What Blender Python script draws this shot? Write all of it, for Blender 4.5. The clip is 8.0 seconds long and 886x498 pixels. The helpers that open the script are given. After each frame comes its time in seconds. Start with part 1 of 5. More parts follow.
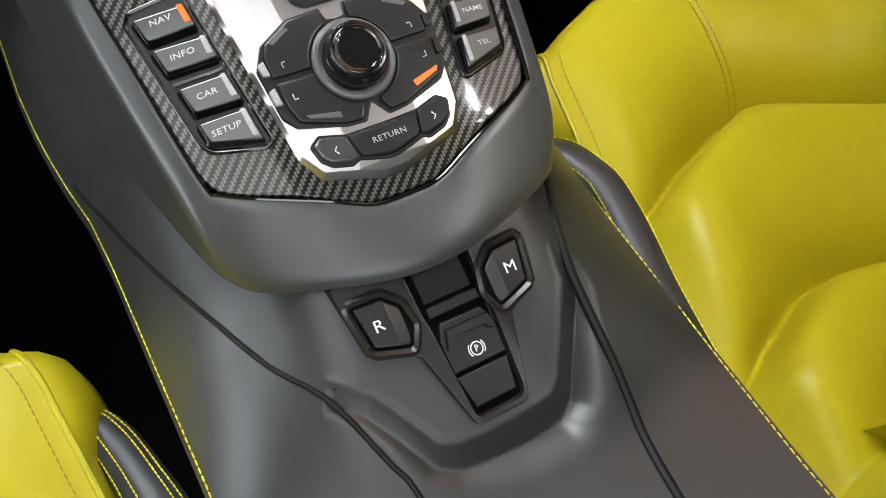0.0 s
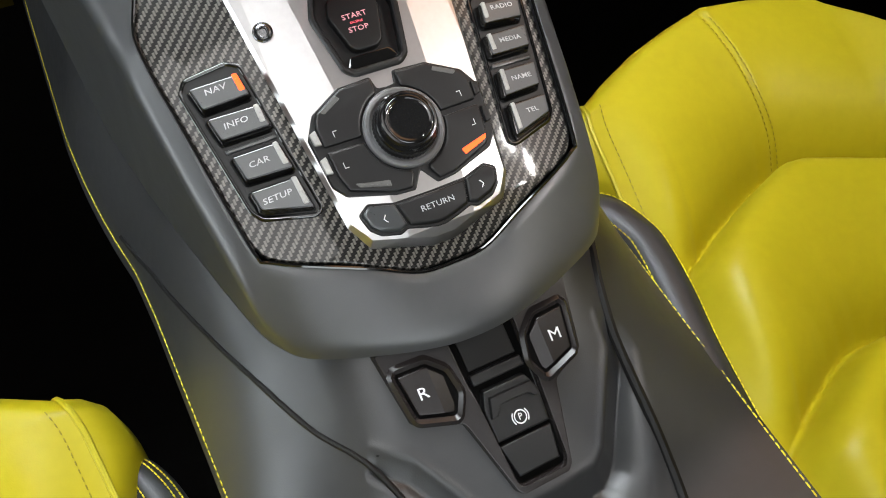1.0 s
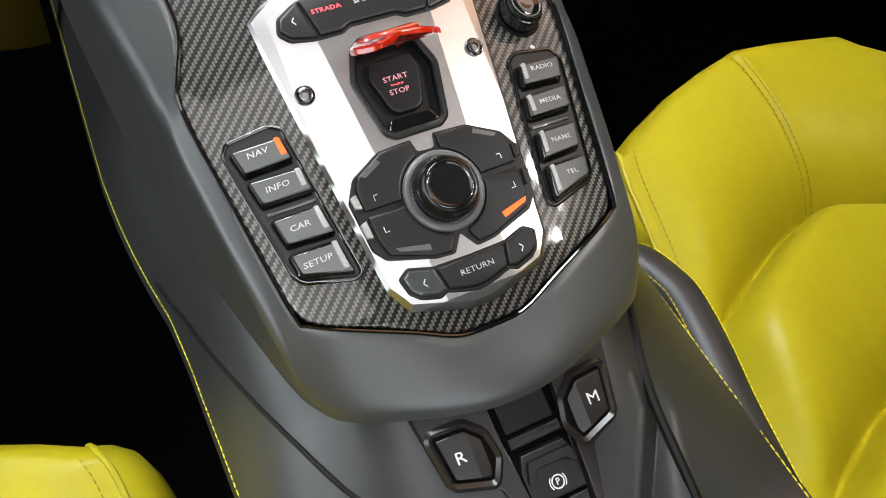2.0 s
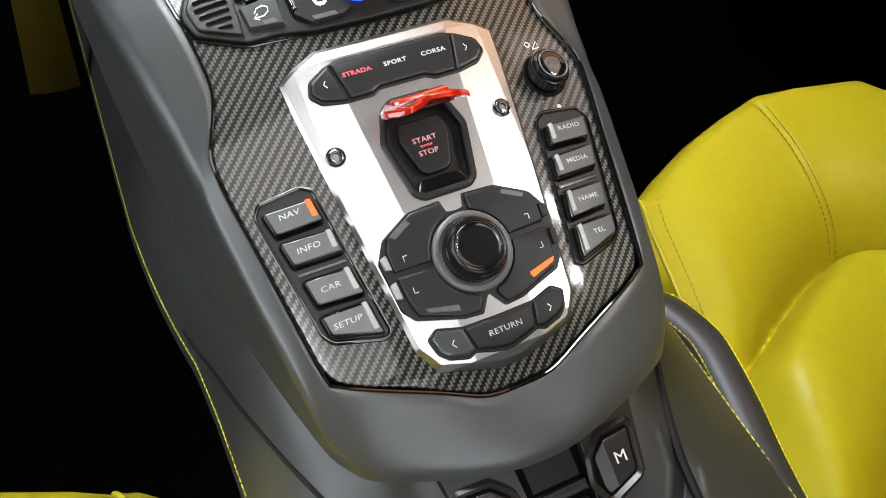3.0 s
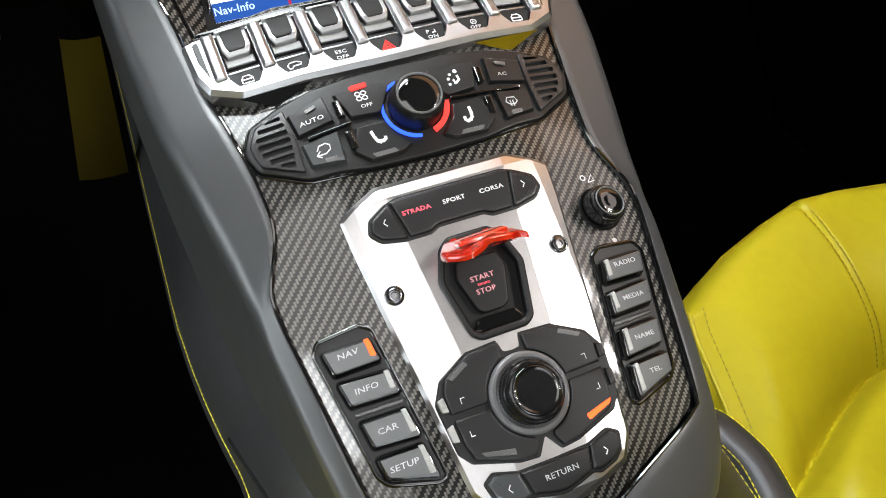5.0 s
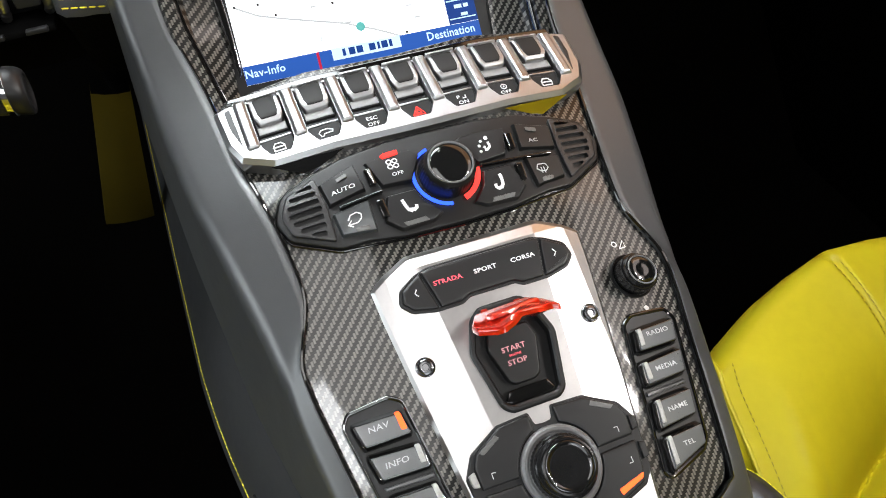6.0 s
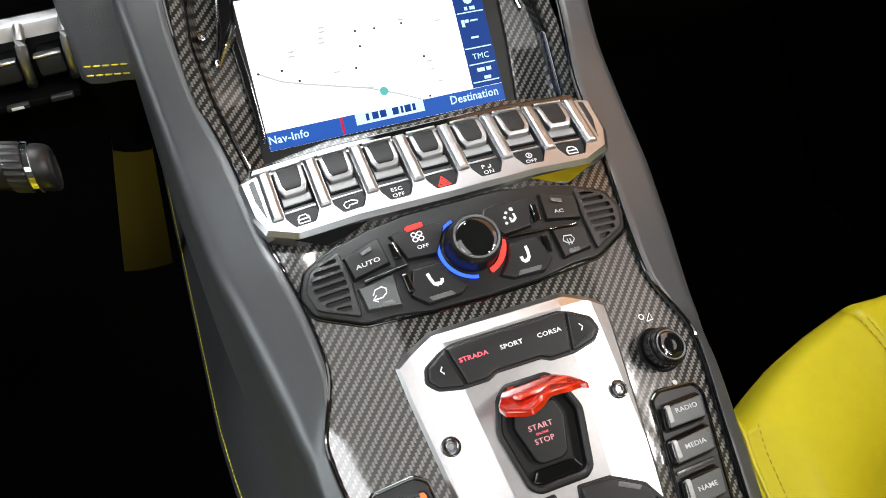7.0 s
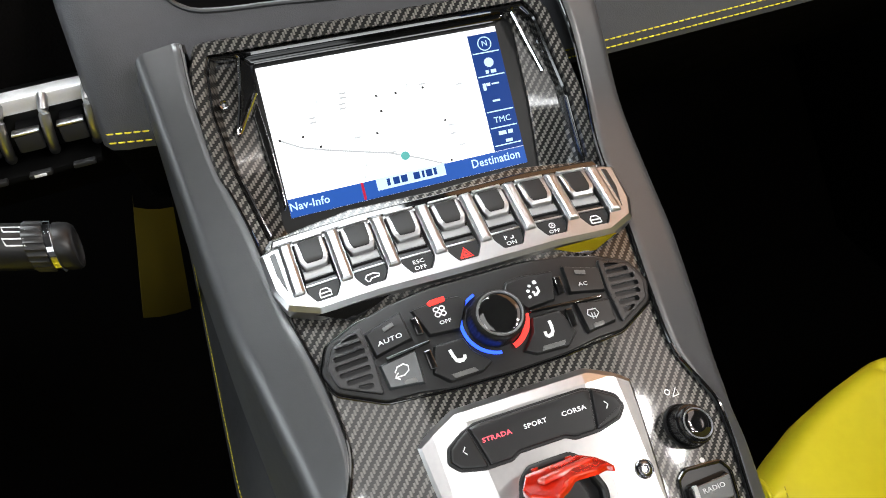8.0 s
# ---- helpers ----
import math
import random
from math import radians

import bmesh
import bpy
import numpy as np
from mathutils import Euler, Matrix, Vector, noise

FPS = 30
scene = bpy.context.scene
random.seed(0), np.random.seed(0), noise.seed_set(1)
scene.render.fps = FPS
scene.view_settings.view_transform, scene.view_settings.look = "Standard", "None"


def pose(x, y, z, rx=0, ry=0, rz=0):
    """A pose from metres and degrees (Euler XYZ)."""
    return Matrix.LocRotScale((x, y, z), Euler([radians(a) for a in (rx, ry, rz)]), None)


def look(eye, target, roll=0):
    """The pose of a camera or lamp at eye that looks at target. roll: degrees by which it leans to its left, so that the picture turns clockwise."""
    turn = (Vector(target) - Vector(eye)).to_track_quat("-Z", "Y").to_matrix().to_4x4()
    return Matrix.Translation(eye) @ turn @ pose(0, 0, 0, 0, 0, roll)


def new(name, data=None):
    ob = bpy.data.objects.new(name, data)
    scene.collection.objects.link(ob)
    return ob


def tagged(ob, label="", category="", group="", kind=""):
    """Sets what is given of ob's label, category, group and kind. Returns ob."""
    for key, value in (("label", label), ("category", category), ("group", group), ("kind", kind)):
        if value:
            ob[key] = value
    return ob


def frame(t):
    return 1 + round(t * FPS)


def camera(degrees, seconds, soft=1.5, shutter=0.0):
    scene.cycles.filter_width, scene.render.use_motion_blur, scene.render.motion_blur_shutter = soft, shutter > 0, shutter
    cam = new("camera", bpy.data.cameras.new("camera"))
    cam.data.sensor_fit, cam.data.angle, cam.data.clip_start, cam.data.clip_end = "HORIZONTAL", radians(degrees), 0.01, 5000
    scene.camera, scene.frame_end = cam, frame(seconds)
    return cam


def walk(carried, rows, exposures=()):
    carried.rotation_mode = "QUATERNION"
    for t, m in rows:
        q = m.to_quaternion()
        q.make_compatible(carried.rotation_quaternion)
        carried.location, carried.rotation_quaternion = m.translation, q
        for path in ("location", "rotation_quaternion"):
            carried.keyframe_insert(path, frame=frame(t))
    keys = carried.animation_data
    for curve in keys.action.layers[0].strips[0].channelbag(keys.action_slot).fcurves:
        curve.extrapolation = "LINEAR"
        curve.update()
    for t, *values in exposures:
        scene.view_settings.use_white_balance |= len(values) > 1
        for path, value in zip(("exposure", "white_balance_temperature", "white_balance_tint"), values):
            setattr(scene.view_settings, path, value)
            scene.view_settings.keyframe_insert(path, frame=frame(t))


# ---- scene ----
cam = camera(57.46, 8.0, soft=1.0)
PATH = [
    (0, (-0.11295, 0.04737, 0.77634), (0.47476, 1.15157, -0.78422), -1.005),
    (0.5, (-0.11347, 0.05918, 0.78499), (0.45767, 1.18865, -0.76359), -1.290),
    (1, (-0.11377, 0.06839, 0.79189), (0.43851, 1.23406, -0.73657), -2.028),
    (1.5, (-0.11368, 0.08076, 0.80005), (0.42160, 1.26622, -0.71921), -2.444),
    (3, (-0.11422, 0.10363, 0.82263), (0.39273, 1.36266, -0.64634), -3.834),
    (3.5, (-0.11522, 0.11093, 0.83265), (0.38841, 1.39387, -0.61663), -3.967),
    (4, (-0.11555, 0.12054, 0.84180), (0.38489, 1.42522, -0.58906), -4.049),
    (4.5, (-0.11586, 0.13163, 0.85013), (0.38345, 1.45477, -0.56407), -3.978),
    (6, (-0.11433, 0.16248, 0.87659), (0.35584, 1.54948, -0.48545), -4.835),
    (6.5, (-0.11381, 0.17390, 0.88548), (0.35145, 1.58148, -0.45700), -5.084),
    (7, (-0.11208, 0.18524, 0.89468), (0.34749, 1.61247, -0.42888), -5.266),
    (7.5, (-0.10950, 0.19624, 0.90422), (0.34143, 1.64291, -0.40108), -5.569),
    (8, (-0.10618, 0.20770, 0.91460), (0.33108, 1.67250, -0.37504), -5.981),
]
from mathutils import geometry

walk(cam, [(t, look(eye, target, roll)) for t, eye, target, roll in PATH])

# ---- world and lamps ----
world = bpy.data.worlds.new("showroom_air")
world.use_nodes = True
world.node_tree.nodes["Background"].inputs[0].default_value = (0.9, 0.95, 1.0, 1)
world.node_tree.nodes["Background"].inputs[1].default_value = 0.004
scene.world = world
scene.view_settings.exposure = 0.25


def area(name, m, sx, sy, watts, colour=(1, 0.97, 0.92), spread=180):
    lamp = bpy.data.lights.new(name, "AREA")
    lamp.shape, lamp.size, lamp.size_y, lamp.energy, lamp.color = "RECTANGLE", sx, sy, watts, colour
    lamp.spread = radians(spread)
    ob = new(name, lamp)
    ob.matrix_world = m
    return ob


area("ceiling_lamp", pose(-0.62, -0.85, 2.8), 1.04, 1.6, 12.5, (1.0, 0.985, 0.97))
area("ceiling_lamp", pose(2.1, -0.8, 2.8), 0.9, 1.8, 9, (1.0, 0.86, 0.8))
for x, y in ((1.75, -1.0), (2.15, -1.25), (1.9, -1.6), (1.6, -2.05), (2.3, -1.9)):
    area("ceiling_spot", look((x, y, 2.75), (0.1, 0.3, 0.4)), 0.12, 0.12, 10.5, (1.0, 0.97, 0.94))
area("ceiling_lamp", pose(-0.87, -1.02, 2.74), 0.17, 0.5, 4.5, (0.96, 0.98, 1.0))
# unseen narrow beam, added so the light fades towards the rear right
area("ceiling_lamp", look((-0.35, 1.35, 2.8), (-0.2, 0.64, 0.45)), 1.4, 1.1, 7, (0.9, 0.97, 1.0), 46)
# unseen fill from behind, added to brighten the apron
area("ceiling_lamp", look((-0.5, -2.9, 2.5), (0.0, 0.3, 0.4)), 2.2, 1.4, 17, (0.93, 0.97, 1.0))
# unseen warm fill, added for the orange tone at the rear right
area("warm_fill", look((1.7, 0.95, 2.25), (0.3, 0.15, 0.35)), 1.9, 1.9, 12, (1.0, 0.53, 0.25))
# unseen fill, added for the low sheen on the apron
area("rear_fill", look((-1.2, -5.8, 1.9), (0, 0, 0.7)), 5.0, 2.4, 140, (0.88, 0.97, 1.0))
# unseen fill, added to brighten surfaces that face left
area("left_fill", look((-5.6, 0.4, 1.9), (0, 0.4, 0.5)), 4.0, 2.2, 130, (0.88, 0.96, 1.0))
for x, y in ((-0.5, 0.6), (0.3, 0.7), (-0.2, 1.1)):
    area("ceiling_spot", look((x, y, 2.7), (0, 0.4, 0.55)), 0.06, 0.06, 1.6, (1.0, 0.97, 0.92))

# ---- materials ----


def nodes(name):
    m = bpy.data.materials.new(name)
    m.use_nodes = True
    t = m.node_tree
    return m, t, t.nodes["Principled BSDF"]


def add(t, kind, operation="", data_type="", blend_type="", **values):
    n = t.nodes.new(kind)
    if operation:
        n.operation = operation
    if data_type:
        n.data_type = data_type
    if blend_type:
        n.blend_type = blend_type
    for k, v in values.items():
        n.inputs[k].default_value = v
    return n


def plain(name, colour, rough=0.4, metal=0.0, scale=60, vary=0.15, bump=0.0, coat=0.0, bump_scale=900, spec=0.5):
    """A paint, plastic or metal with a mottle at two scales and a fine relief."""
    m, t, p = nodes(name)
    p.inputs["Metallic"].default_value = metal
    p.inputs["Coat Weight"].default_value = coat
    p.inputs["Specular IOR Level"].default_value = spec
    p.inputs["Coat Roughness"].default_value = 0.05
    co = add(t, "ShaderNodeTexCoord")
    n1 = add(t, "ShaderNodeTexNoise", Scale=scale, Detail=4.0)
    n2 = add(t, "ShaderNodeTexNoise", Scale=scale * 14, Detail=2.0)
    mix = add(t, "ShaderNodeMath", operation="ADD")
    for n in (n1, n2):
        t.links.new(co.outputs["Object"], n.inputs["Vector"])
    t.links.new(n1.outputs["Fac"], mix.inputs[0])
    t.links.new(n2.outputs["Fac"], mix.inputs[1])
    ramp = add(t, "ShaderNodeMapRange")
    ramp.inputs["From Min"].default_value, ramp.inputs["From Max"].default_value = 0.6, 1.4
    ramp.inputs["To Min"].default_value, ramp.inputs["To Max"].default_value = 1 - vary, 1 + vary
    t.links.new(mix.outputs[0], ramp.inputs["Value"])
    col = add(t, "ShaderNodeMix", data_type="RGBA", blend_type="MULTIPLY")
    col.inputs[0].default_value = 1
    col.inputs[6].default_value = (*colour, 1)
    t.links.new(ramp.outputs[0], col.inputs[7])
    t.links.new(col.outputs[2], p.inputs["Base Color"])
    r = add(t, "ShaderNodeMath", operation="MULTIPLY")
    r.inputs[1].default_value = rough
    t.links.new(ramp.outputs[0], r.inputs[0])
    t.links.new(r.outputs[0], p.inputs["Roughness"])
    if bump:
        v = add(t, "ShaderNodeTexVoronoi", Scale=bump_scale)
        t.links.new(co.outputs["Object"], v.inputs["Vector"])
        b = add(t, "ShaderNodeBump", Strength=bump, Distance=0.0004)
        t.links.new(v.outputs["Distance"], b.inputs["Height"])
        t.links.new(b.outputs[0], p.inputs["Normal"])
    return m


def glow(name, colour, strength):
    m, t, p = nodes(name)
    p.inputs["Base Color"].default_value = (*(c * 0.25 for c in colour), 1)
    p.inputs["Emission Color"].default_value = (*colour, 1)
    p.inputs["Emission Strength"].default_value = strength
    p.inputs["Specular IOR Level"].default_value = 0.08
    p.inputs["Roughness"].default_value = 0.3
    return m


def carbon_material():
    """Twill 2 x 2 weave under clear lacquer."""
    m, t, p = nodes("carbon_weave")
    co = add(t, "ShaderNodeTexCoord")
    sep = add(t, "ShaderNodeSeparateXYZ")
    t.links.new(co.outputs["Object"], sep.inputs[0])

    def calc(op, a, b=None):
        n = add(t, "ShaderNodeMath", operation=op)
        for i, v in enumerate((a, b)):
            if v is None:
                continue
            if isinstance(v, (int, float)):
                n.inputs[i].default_value = v
            else:
                t.links.new(v, n.inputs[i])
        return n.outputs[0]

    wob = add(t, "ShaderNodeTexNoise", Scale=40.0)
    t.links.new(co.outputs["Object"], wob.inputs["Vector"])
    wo = calc("MULTIPLY", wob.outputs["Fac"], 0.35)
    u = calc("ADD", calc("MULTIPLY", sep.outputs["X"], 1 / 0.0015), wo)
    run = calc("ADD", calc("MULTIPLY", sep.outputs["Y"], 1.0), calc("MULTIPLY", sep.outputs["Z"], 0.65))
    v = calc("ADD", calc("MULTIPLY", run, 1 / (0.0015 * 1.19)), wo)
    fu, fv = calc("FLOOR", u), calc("FLOOR", v)
    twill = calc("LESS_THAN", calc("FLOORED_MODULO", calc("SUBTRACT", fu, fv), 4), 2)
    cu = calc("ABSOLUTE", calc("SUBTRACT", calc("FRACT", u), 0.5))
    cv = calc("ABSOLUTE", calc("SUBTRACT", calc("FRACT", v), 0.5))
    across = calc("ADD", calc("MULTIPLY", twill, cu), calc("MULTIPLY", calc("SUBTRACT", 1, twill), cv))
    mix = add(t, "ShaderNodeMix", data_type="RGBA")
    mix.inputs[6].default_value = (0.009, 0.0085, 0.008, 1)
    mix.inputs[7].default_value = (0.15, 0.142, 0.128, 1)
    t.links.new(twill, mix.inputs[0])
    dark = add(t, "ShaderNodeMix", data_type="RGBA", blend_type="MULTIPLY")
    dark.inputs[0].default_value = 1
    shade = calc("SUBTRACT", 1, calc("MULTIPLY", calc("MULTIPLY", across, across), 3.2))
    t.links.new(mix.outputs[2], dark.inputs[6])
    t.links.new(shade, dark.inputs[7])
    t.links.new(dark.outputs[2], p.inputs["Base Color"])
    p.inputs["Metallic"].default_value = 0.25
    p.inputs["Roughness"].default_value = 0.38
    p.inputs["Coat Weight"].default_value = 1.0
    p.inputs["Coat Roughness"].default_value = 0.07
    p.inputs["Coat IOR"].default_value = 1.45
    p.inputs["Specular IOR Level"].default_value = 0.2
    b = add(t, "ShaderNodeBump", Strength=0.35, Distance=0.0004)
    t.links.new(across, b.inputs["Height"])
    b.invert = True
    t.links.new(b.outputs[0], p.inputs["Normal"])
    return m


CARBON = carbon_material()
SHELL = plain("dark_grey_leather", (0.052, 0.054, 0.057), 0.36, bump=0.05, scale=9, vary=0.08, bump_scale=1400, spec=0.8)
LEATHER = plain("black_leather", (0.028, 0.029, 0.031), 0.4, bump=0.06, scale=9, vary=0.12, bump_scale=1400, spec=0.75)
PAD_LEATHER = plain("grey_black_leather", (0.03, 0.031, 0.034), 0.42, bump=0.12, scale=12, vary=0.12, bump_scale=1100)
YELLOW = plain("yellow_leather", (0.47, 0.395, 0.012), 0.4, bump=0.08, scale=7, vary=0.06, bump_scale=1000, spec=0.3)
PIPING = plain("yellow_piping", (0.5, 0.43, 0.015), 0.45)
DARK_THREAD = plain("olive_thread", (0.30, 0.255, 0.012), 0.6)
THREAD = plain("yellow_thread", (0.85, 0.72, 0.03), 0.6)
# near-black carries the footwells' shade, on carpet, lining, dash underside and column
SHADE_CARPET = plain("shade_black_carpet", (0.004, 0.0036, 0.0034), 0.95, bump=1.0, scale=30, vary=0.3, bump_scale=500, spec=0.02)
METAL = plain("satin_aluminium", (0.64, 0.625, 0.625), 0.3, 1.0, scale=25, vary=0.05)
CHROME = plain("bright_chrome", (0.85, 0.85, 0.87), 0.08, 1.0, vary=0.03)
RING_GREY = plain("grey_ring_lacquer", (0.15, 0.15, 0.155), 0.35, vary=0.08)
DARK_CHROME = plain("dark_metal", (0.35, 0.35, 0.36), 0.22, 1.0, vary=0.05)
BLACK = plain("satin_black_plastic", (0.008, 0.008, 0.0085), 0.4, vary=0.1, spec=0.4)
SCREW = plain("blackened_steel", (0.16, 0.16, 0.165), 0.2, 1.0)
SILVER = plain("satin_silver_paint", (0.48, 0.48, 0.49), 0.36, 1.0, scale=25, vary=0.03)
SHIFTER = plain("brown_grey_lacquer", (0.022, 0.019, 0.019), 0.26, vary=0.05, scale=30)
# black for sheets that stand in for shade in slots, gaps and openings
SHADE_BLACK = plain("matt_black_shade", (0.003, 0.003, 0.003), 0.9, spec=0.05)
VENT = plain("grey_vent_plastic", (0.022, 0.022, 0.023), 0.3)
KEY = plain("soft_black_key", (0.0125, 0.0125, 0.013), 0.36, vary=0.06, spec=0.4)
KEY_LACQUER = plain("grey_lacquer_key", (0.05, 0.055, 0.058), 0.28, vary=0.03, coat=0.6)
GLOSS = plain("gloss_black", (0.006, 0.006, 0.006), 0.05, vary=0.1, coat=1.0)
DIAL = plain("polished_black_plastic", (0.008, 0.008, 0.0085), 0.16, vary=0.1)
LABEL = plain("dark_label_print", (0.016, 0.016, 0.017), 0.5, vary=0.1, spec=0.25)
PAD = plain("soft_touch_black", (0.014, 0.013, 0.013), 0.5, vary=0.12, spec=0.3)
NOSE = plain("grey_lever_paint", (0.26, 0.26, 0.265), 0.4, vary=0.06)
# paler copy of the silver, with the light on the side rail painted in
LIT_RAIL = plain("lit_silver_paint", (0.7, 0.7, 0.71), 0.4, 0.3, vary=0.04)
# black for rubber parts, and for tubes that draw shaded creases
RUBBER_AND_CREASE = plain("rubber_and_crease_black", (0.007, 0.007, 0.007), 0.5, spec=0.3)
GREY_PRINT = plain("grey_print", (0.5, 0.51, 0.53), 0.5, vary=0.02)
WHITE = plain("white_print", (0.82, 0.82, 0.84), 0.5, vary=0.02)
LENS_DIM = plain("dark_unlit_lens", (0.11, 0.11, 0.108), 0.3)
# paler than LENS_DIM: the key lenses' reflection is in the colour
LENS_OFF = plain("unlit_lens_with_reflection", (0.36, 0.36, 0.35), 0.3)
RED_COVER = plain("red_translucent_cover", (0.72, 0.025, 0.008), 0.1, vary=0.05, coat=1.0)
RED_COVER.node_tree.nodes["Principled BSDF"].inputs["Transmission Weight"].default_value = 0.45
RED_COVER.node_tree.nodes["Principled BSDF"].inputs["IOR"].default_value = 1.48
ORANGE_LED = glow("orange_led", (1.0, 0.09, 0.02), 3.0)
RED_LED = glow("red_led", (1.0, 0.05, 0.04), 1.6)
BLUE_LED = glow("blue_ring", (0.03, 0.1, 1.0), 2.2)
RED_TEXT = glow("red_lit_print", (1.0, 0.12, 0.16), 1.5)
PINK_TEXT = glow("pink_lit_print", (1.0, 0.45, 0.5), 0.8)

# ---- the console's surface ----
CY = [0.20, 0.29, 0.315, 0.4355, 0.474, 0.494, 0.527, 0.565, 0.62]
CZ = [0.412, 0.478, 0.501, 0.5825, 0.606, 0.618, 0.632, 0.643, 0.655]
AXIS = 0.0


def surf(x, y):
    return float(np.interp(y, CY, CZ)) - 0.2 * max(0.0, abs(x) - 0.05)


def twist(x, y):
    """The console is set a little askew in the car: its left side lies further forward, more so towards the dash."""
    return y - x * (0.008 + 0.00012 * (y - 310))


def W(x, y, h):
    """From console coordinates in millimetres to the world."""
    x, y, h = x / 1000, twist(x, y) / 1000, h / 1000
    return Vector((x + AXIS, y - 0.55 * h, surf(x, y) + 0.835 * h))


def WB(x, y, h):
    """As W, with less fall to the sides: the switch bank."""
    x, y, h = x / 1000, twist(x, y) / 1000, h / 1000
    return Vector((x + AXIS, y - 0.42 * h, float(np.interp(y, CY, CZ)) - 0.08 * max(0.0, abs(x) - 0.05) + 0.905 * h))


TY = [-0.2, 0.1, 0.18, 0.2, 0.30, 0.45, 0.9]
TZ = [0.362, 0.366, 0.376, 0.393, 0.4665, 0.475, 0.50]


def tunnel_mid(y):
    return float(np.interp(y, TY, TZ))


def soft_interp(v, xs, ys, w):
    """The line through the points with its corners rounded over w."""
    return sum(float(np.interp(v + w * k / 4, xs, ys)) for k in range(-4, 5)) / 9


def V(x, y, h):
    """Millimetres on the tunnel's shifter plate to the world."""
    x, y, h = x / 1000, y / 1000, h / 1000
    return Vector((x + AXIS, y - 0.64 * h, tunnel_mid(y) - 0.07 * abs(x) + 0.77 * h))


def S(x, v, h):
    """Millimetres on the display's plane: x across, v up the slope from its lower edge, h towards the viewer."""
    c, s = 0.6434, 0.7656
    x, v = x + (v - 43.5) * 0.052 - 1.7, v - x * (0.0413 + 0.000185 * v) - 1.45
    return Vector((x / 1000, 0.6012 + (v * c - h * s) / 1000, 0.624 + (v * s + h * c) / 1000))


# ---- mesh helpers ----


def finish(name, bm, material, parent=None, label="", warp=None, sharp=40):
    if warp:
        for v in bm.verts:
            v.co = warp(*v.co)
    bmesh.ops.recalc_face_normals(bm, faces=bm.faces)
    me = bpy.data.meshes.new(name)
    bm.to_mesh(me)
    bm.free()
    for p in me.polygons:
        p.use_smooth = len(p.vertices) <= 4
    me.set_sharp_from_angle(angle=radians(sharp))
    me.materials.append(material)
    ob = new(name, me)
    if parent:
        ob.parent = parent
    if label:
        ob["label"] = label
    return ob


part = finish


def thing(name, bm, material, label, category, warp=None, group="", kind="", sharp=40):
    return tagged(finish(name, bm, material, None, "", warp, sharp), label, category, group, kind)


def ccw(poly):
    a = sum(p[0] * q[1] - q[0] * p[1] for p, q in zip(poly, poly[1:] + poly[:1]))
    return list(poly) if a > 0 else list(poly)[::-1]


def mirrored(half):
    """A closed outline from its right half, from the top middle round to the bottom middle."""
    return ccw([tuple(p) for p in half] + [(-x, y) for x, y in reversed(half) if abs(x) > 1e-6])


def flip(poly):
    return ccw([(-x, y) for x, y in poly])


def rounded(poly, r, n=3):
    out = []
    k = len(poly)
    for i in range(k):
        a, b, c = (Vector(poly[(i + j) % k]) for j in (-1, 0, 1))
        ra, rc = min(r, (a - b).length * 0.45), min(r, (c - b).length * 0.45)
        p, q = b + (a - b).normalized() * ra, b + (c - b).normalized() * rc
        for j in range(n + 1):
            t = j / n
            w = p * (1 - t) ** 2 + b * 2 * t * (1 - t) + q * t * t
            out.append((w.x, w.y))
    return out


def inset(poly, d):
    out = []
    k = len(poly)
    dirs = [(Vector(poly[(i + 1) % k]) - Vector(poly[i])).normalized() for i in range(k)]
    for i in range(k):
        e, f = dirs[i - 1], dirs[i]
        n, m = Vector((-e.y, e.x)), Vector((-f.y, f.x))
        w = (n + m)
        w = w / max(0.35, w.length_squared / 2)
        out.append(Vector(poly[i]) + w * d)
    # edges that the offset has turned round shrink to one point
    for turn in range(4):
        bad = [(out[(i + 1) % k] - out[i]).dot(dirs[i]) < 1e-5 for i in range(k)]
        if not any(bad) or all(bad):
            break
        start = bad.index(False) + 1
        i = 0
        while i < k:
            j = i
            while j < k and bad[(start + j) % k]:
                j += 1
            if j > i:
                run = [(start + q) % k for q in range(i, j + 1)]
                mid = sum((out[q] for q in run), Vector((0, 0))) / len(run)
                for q in run:
                    out[q] = mid.copy()
            i = j + 1
        if turn > 0:
            break
    return [tuple(v) for v in out]


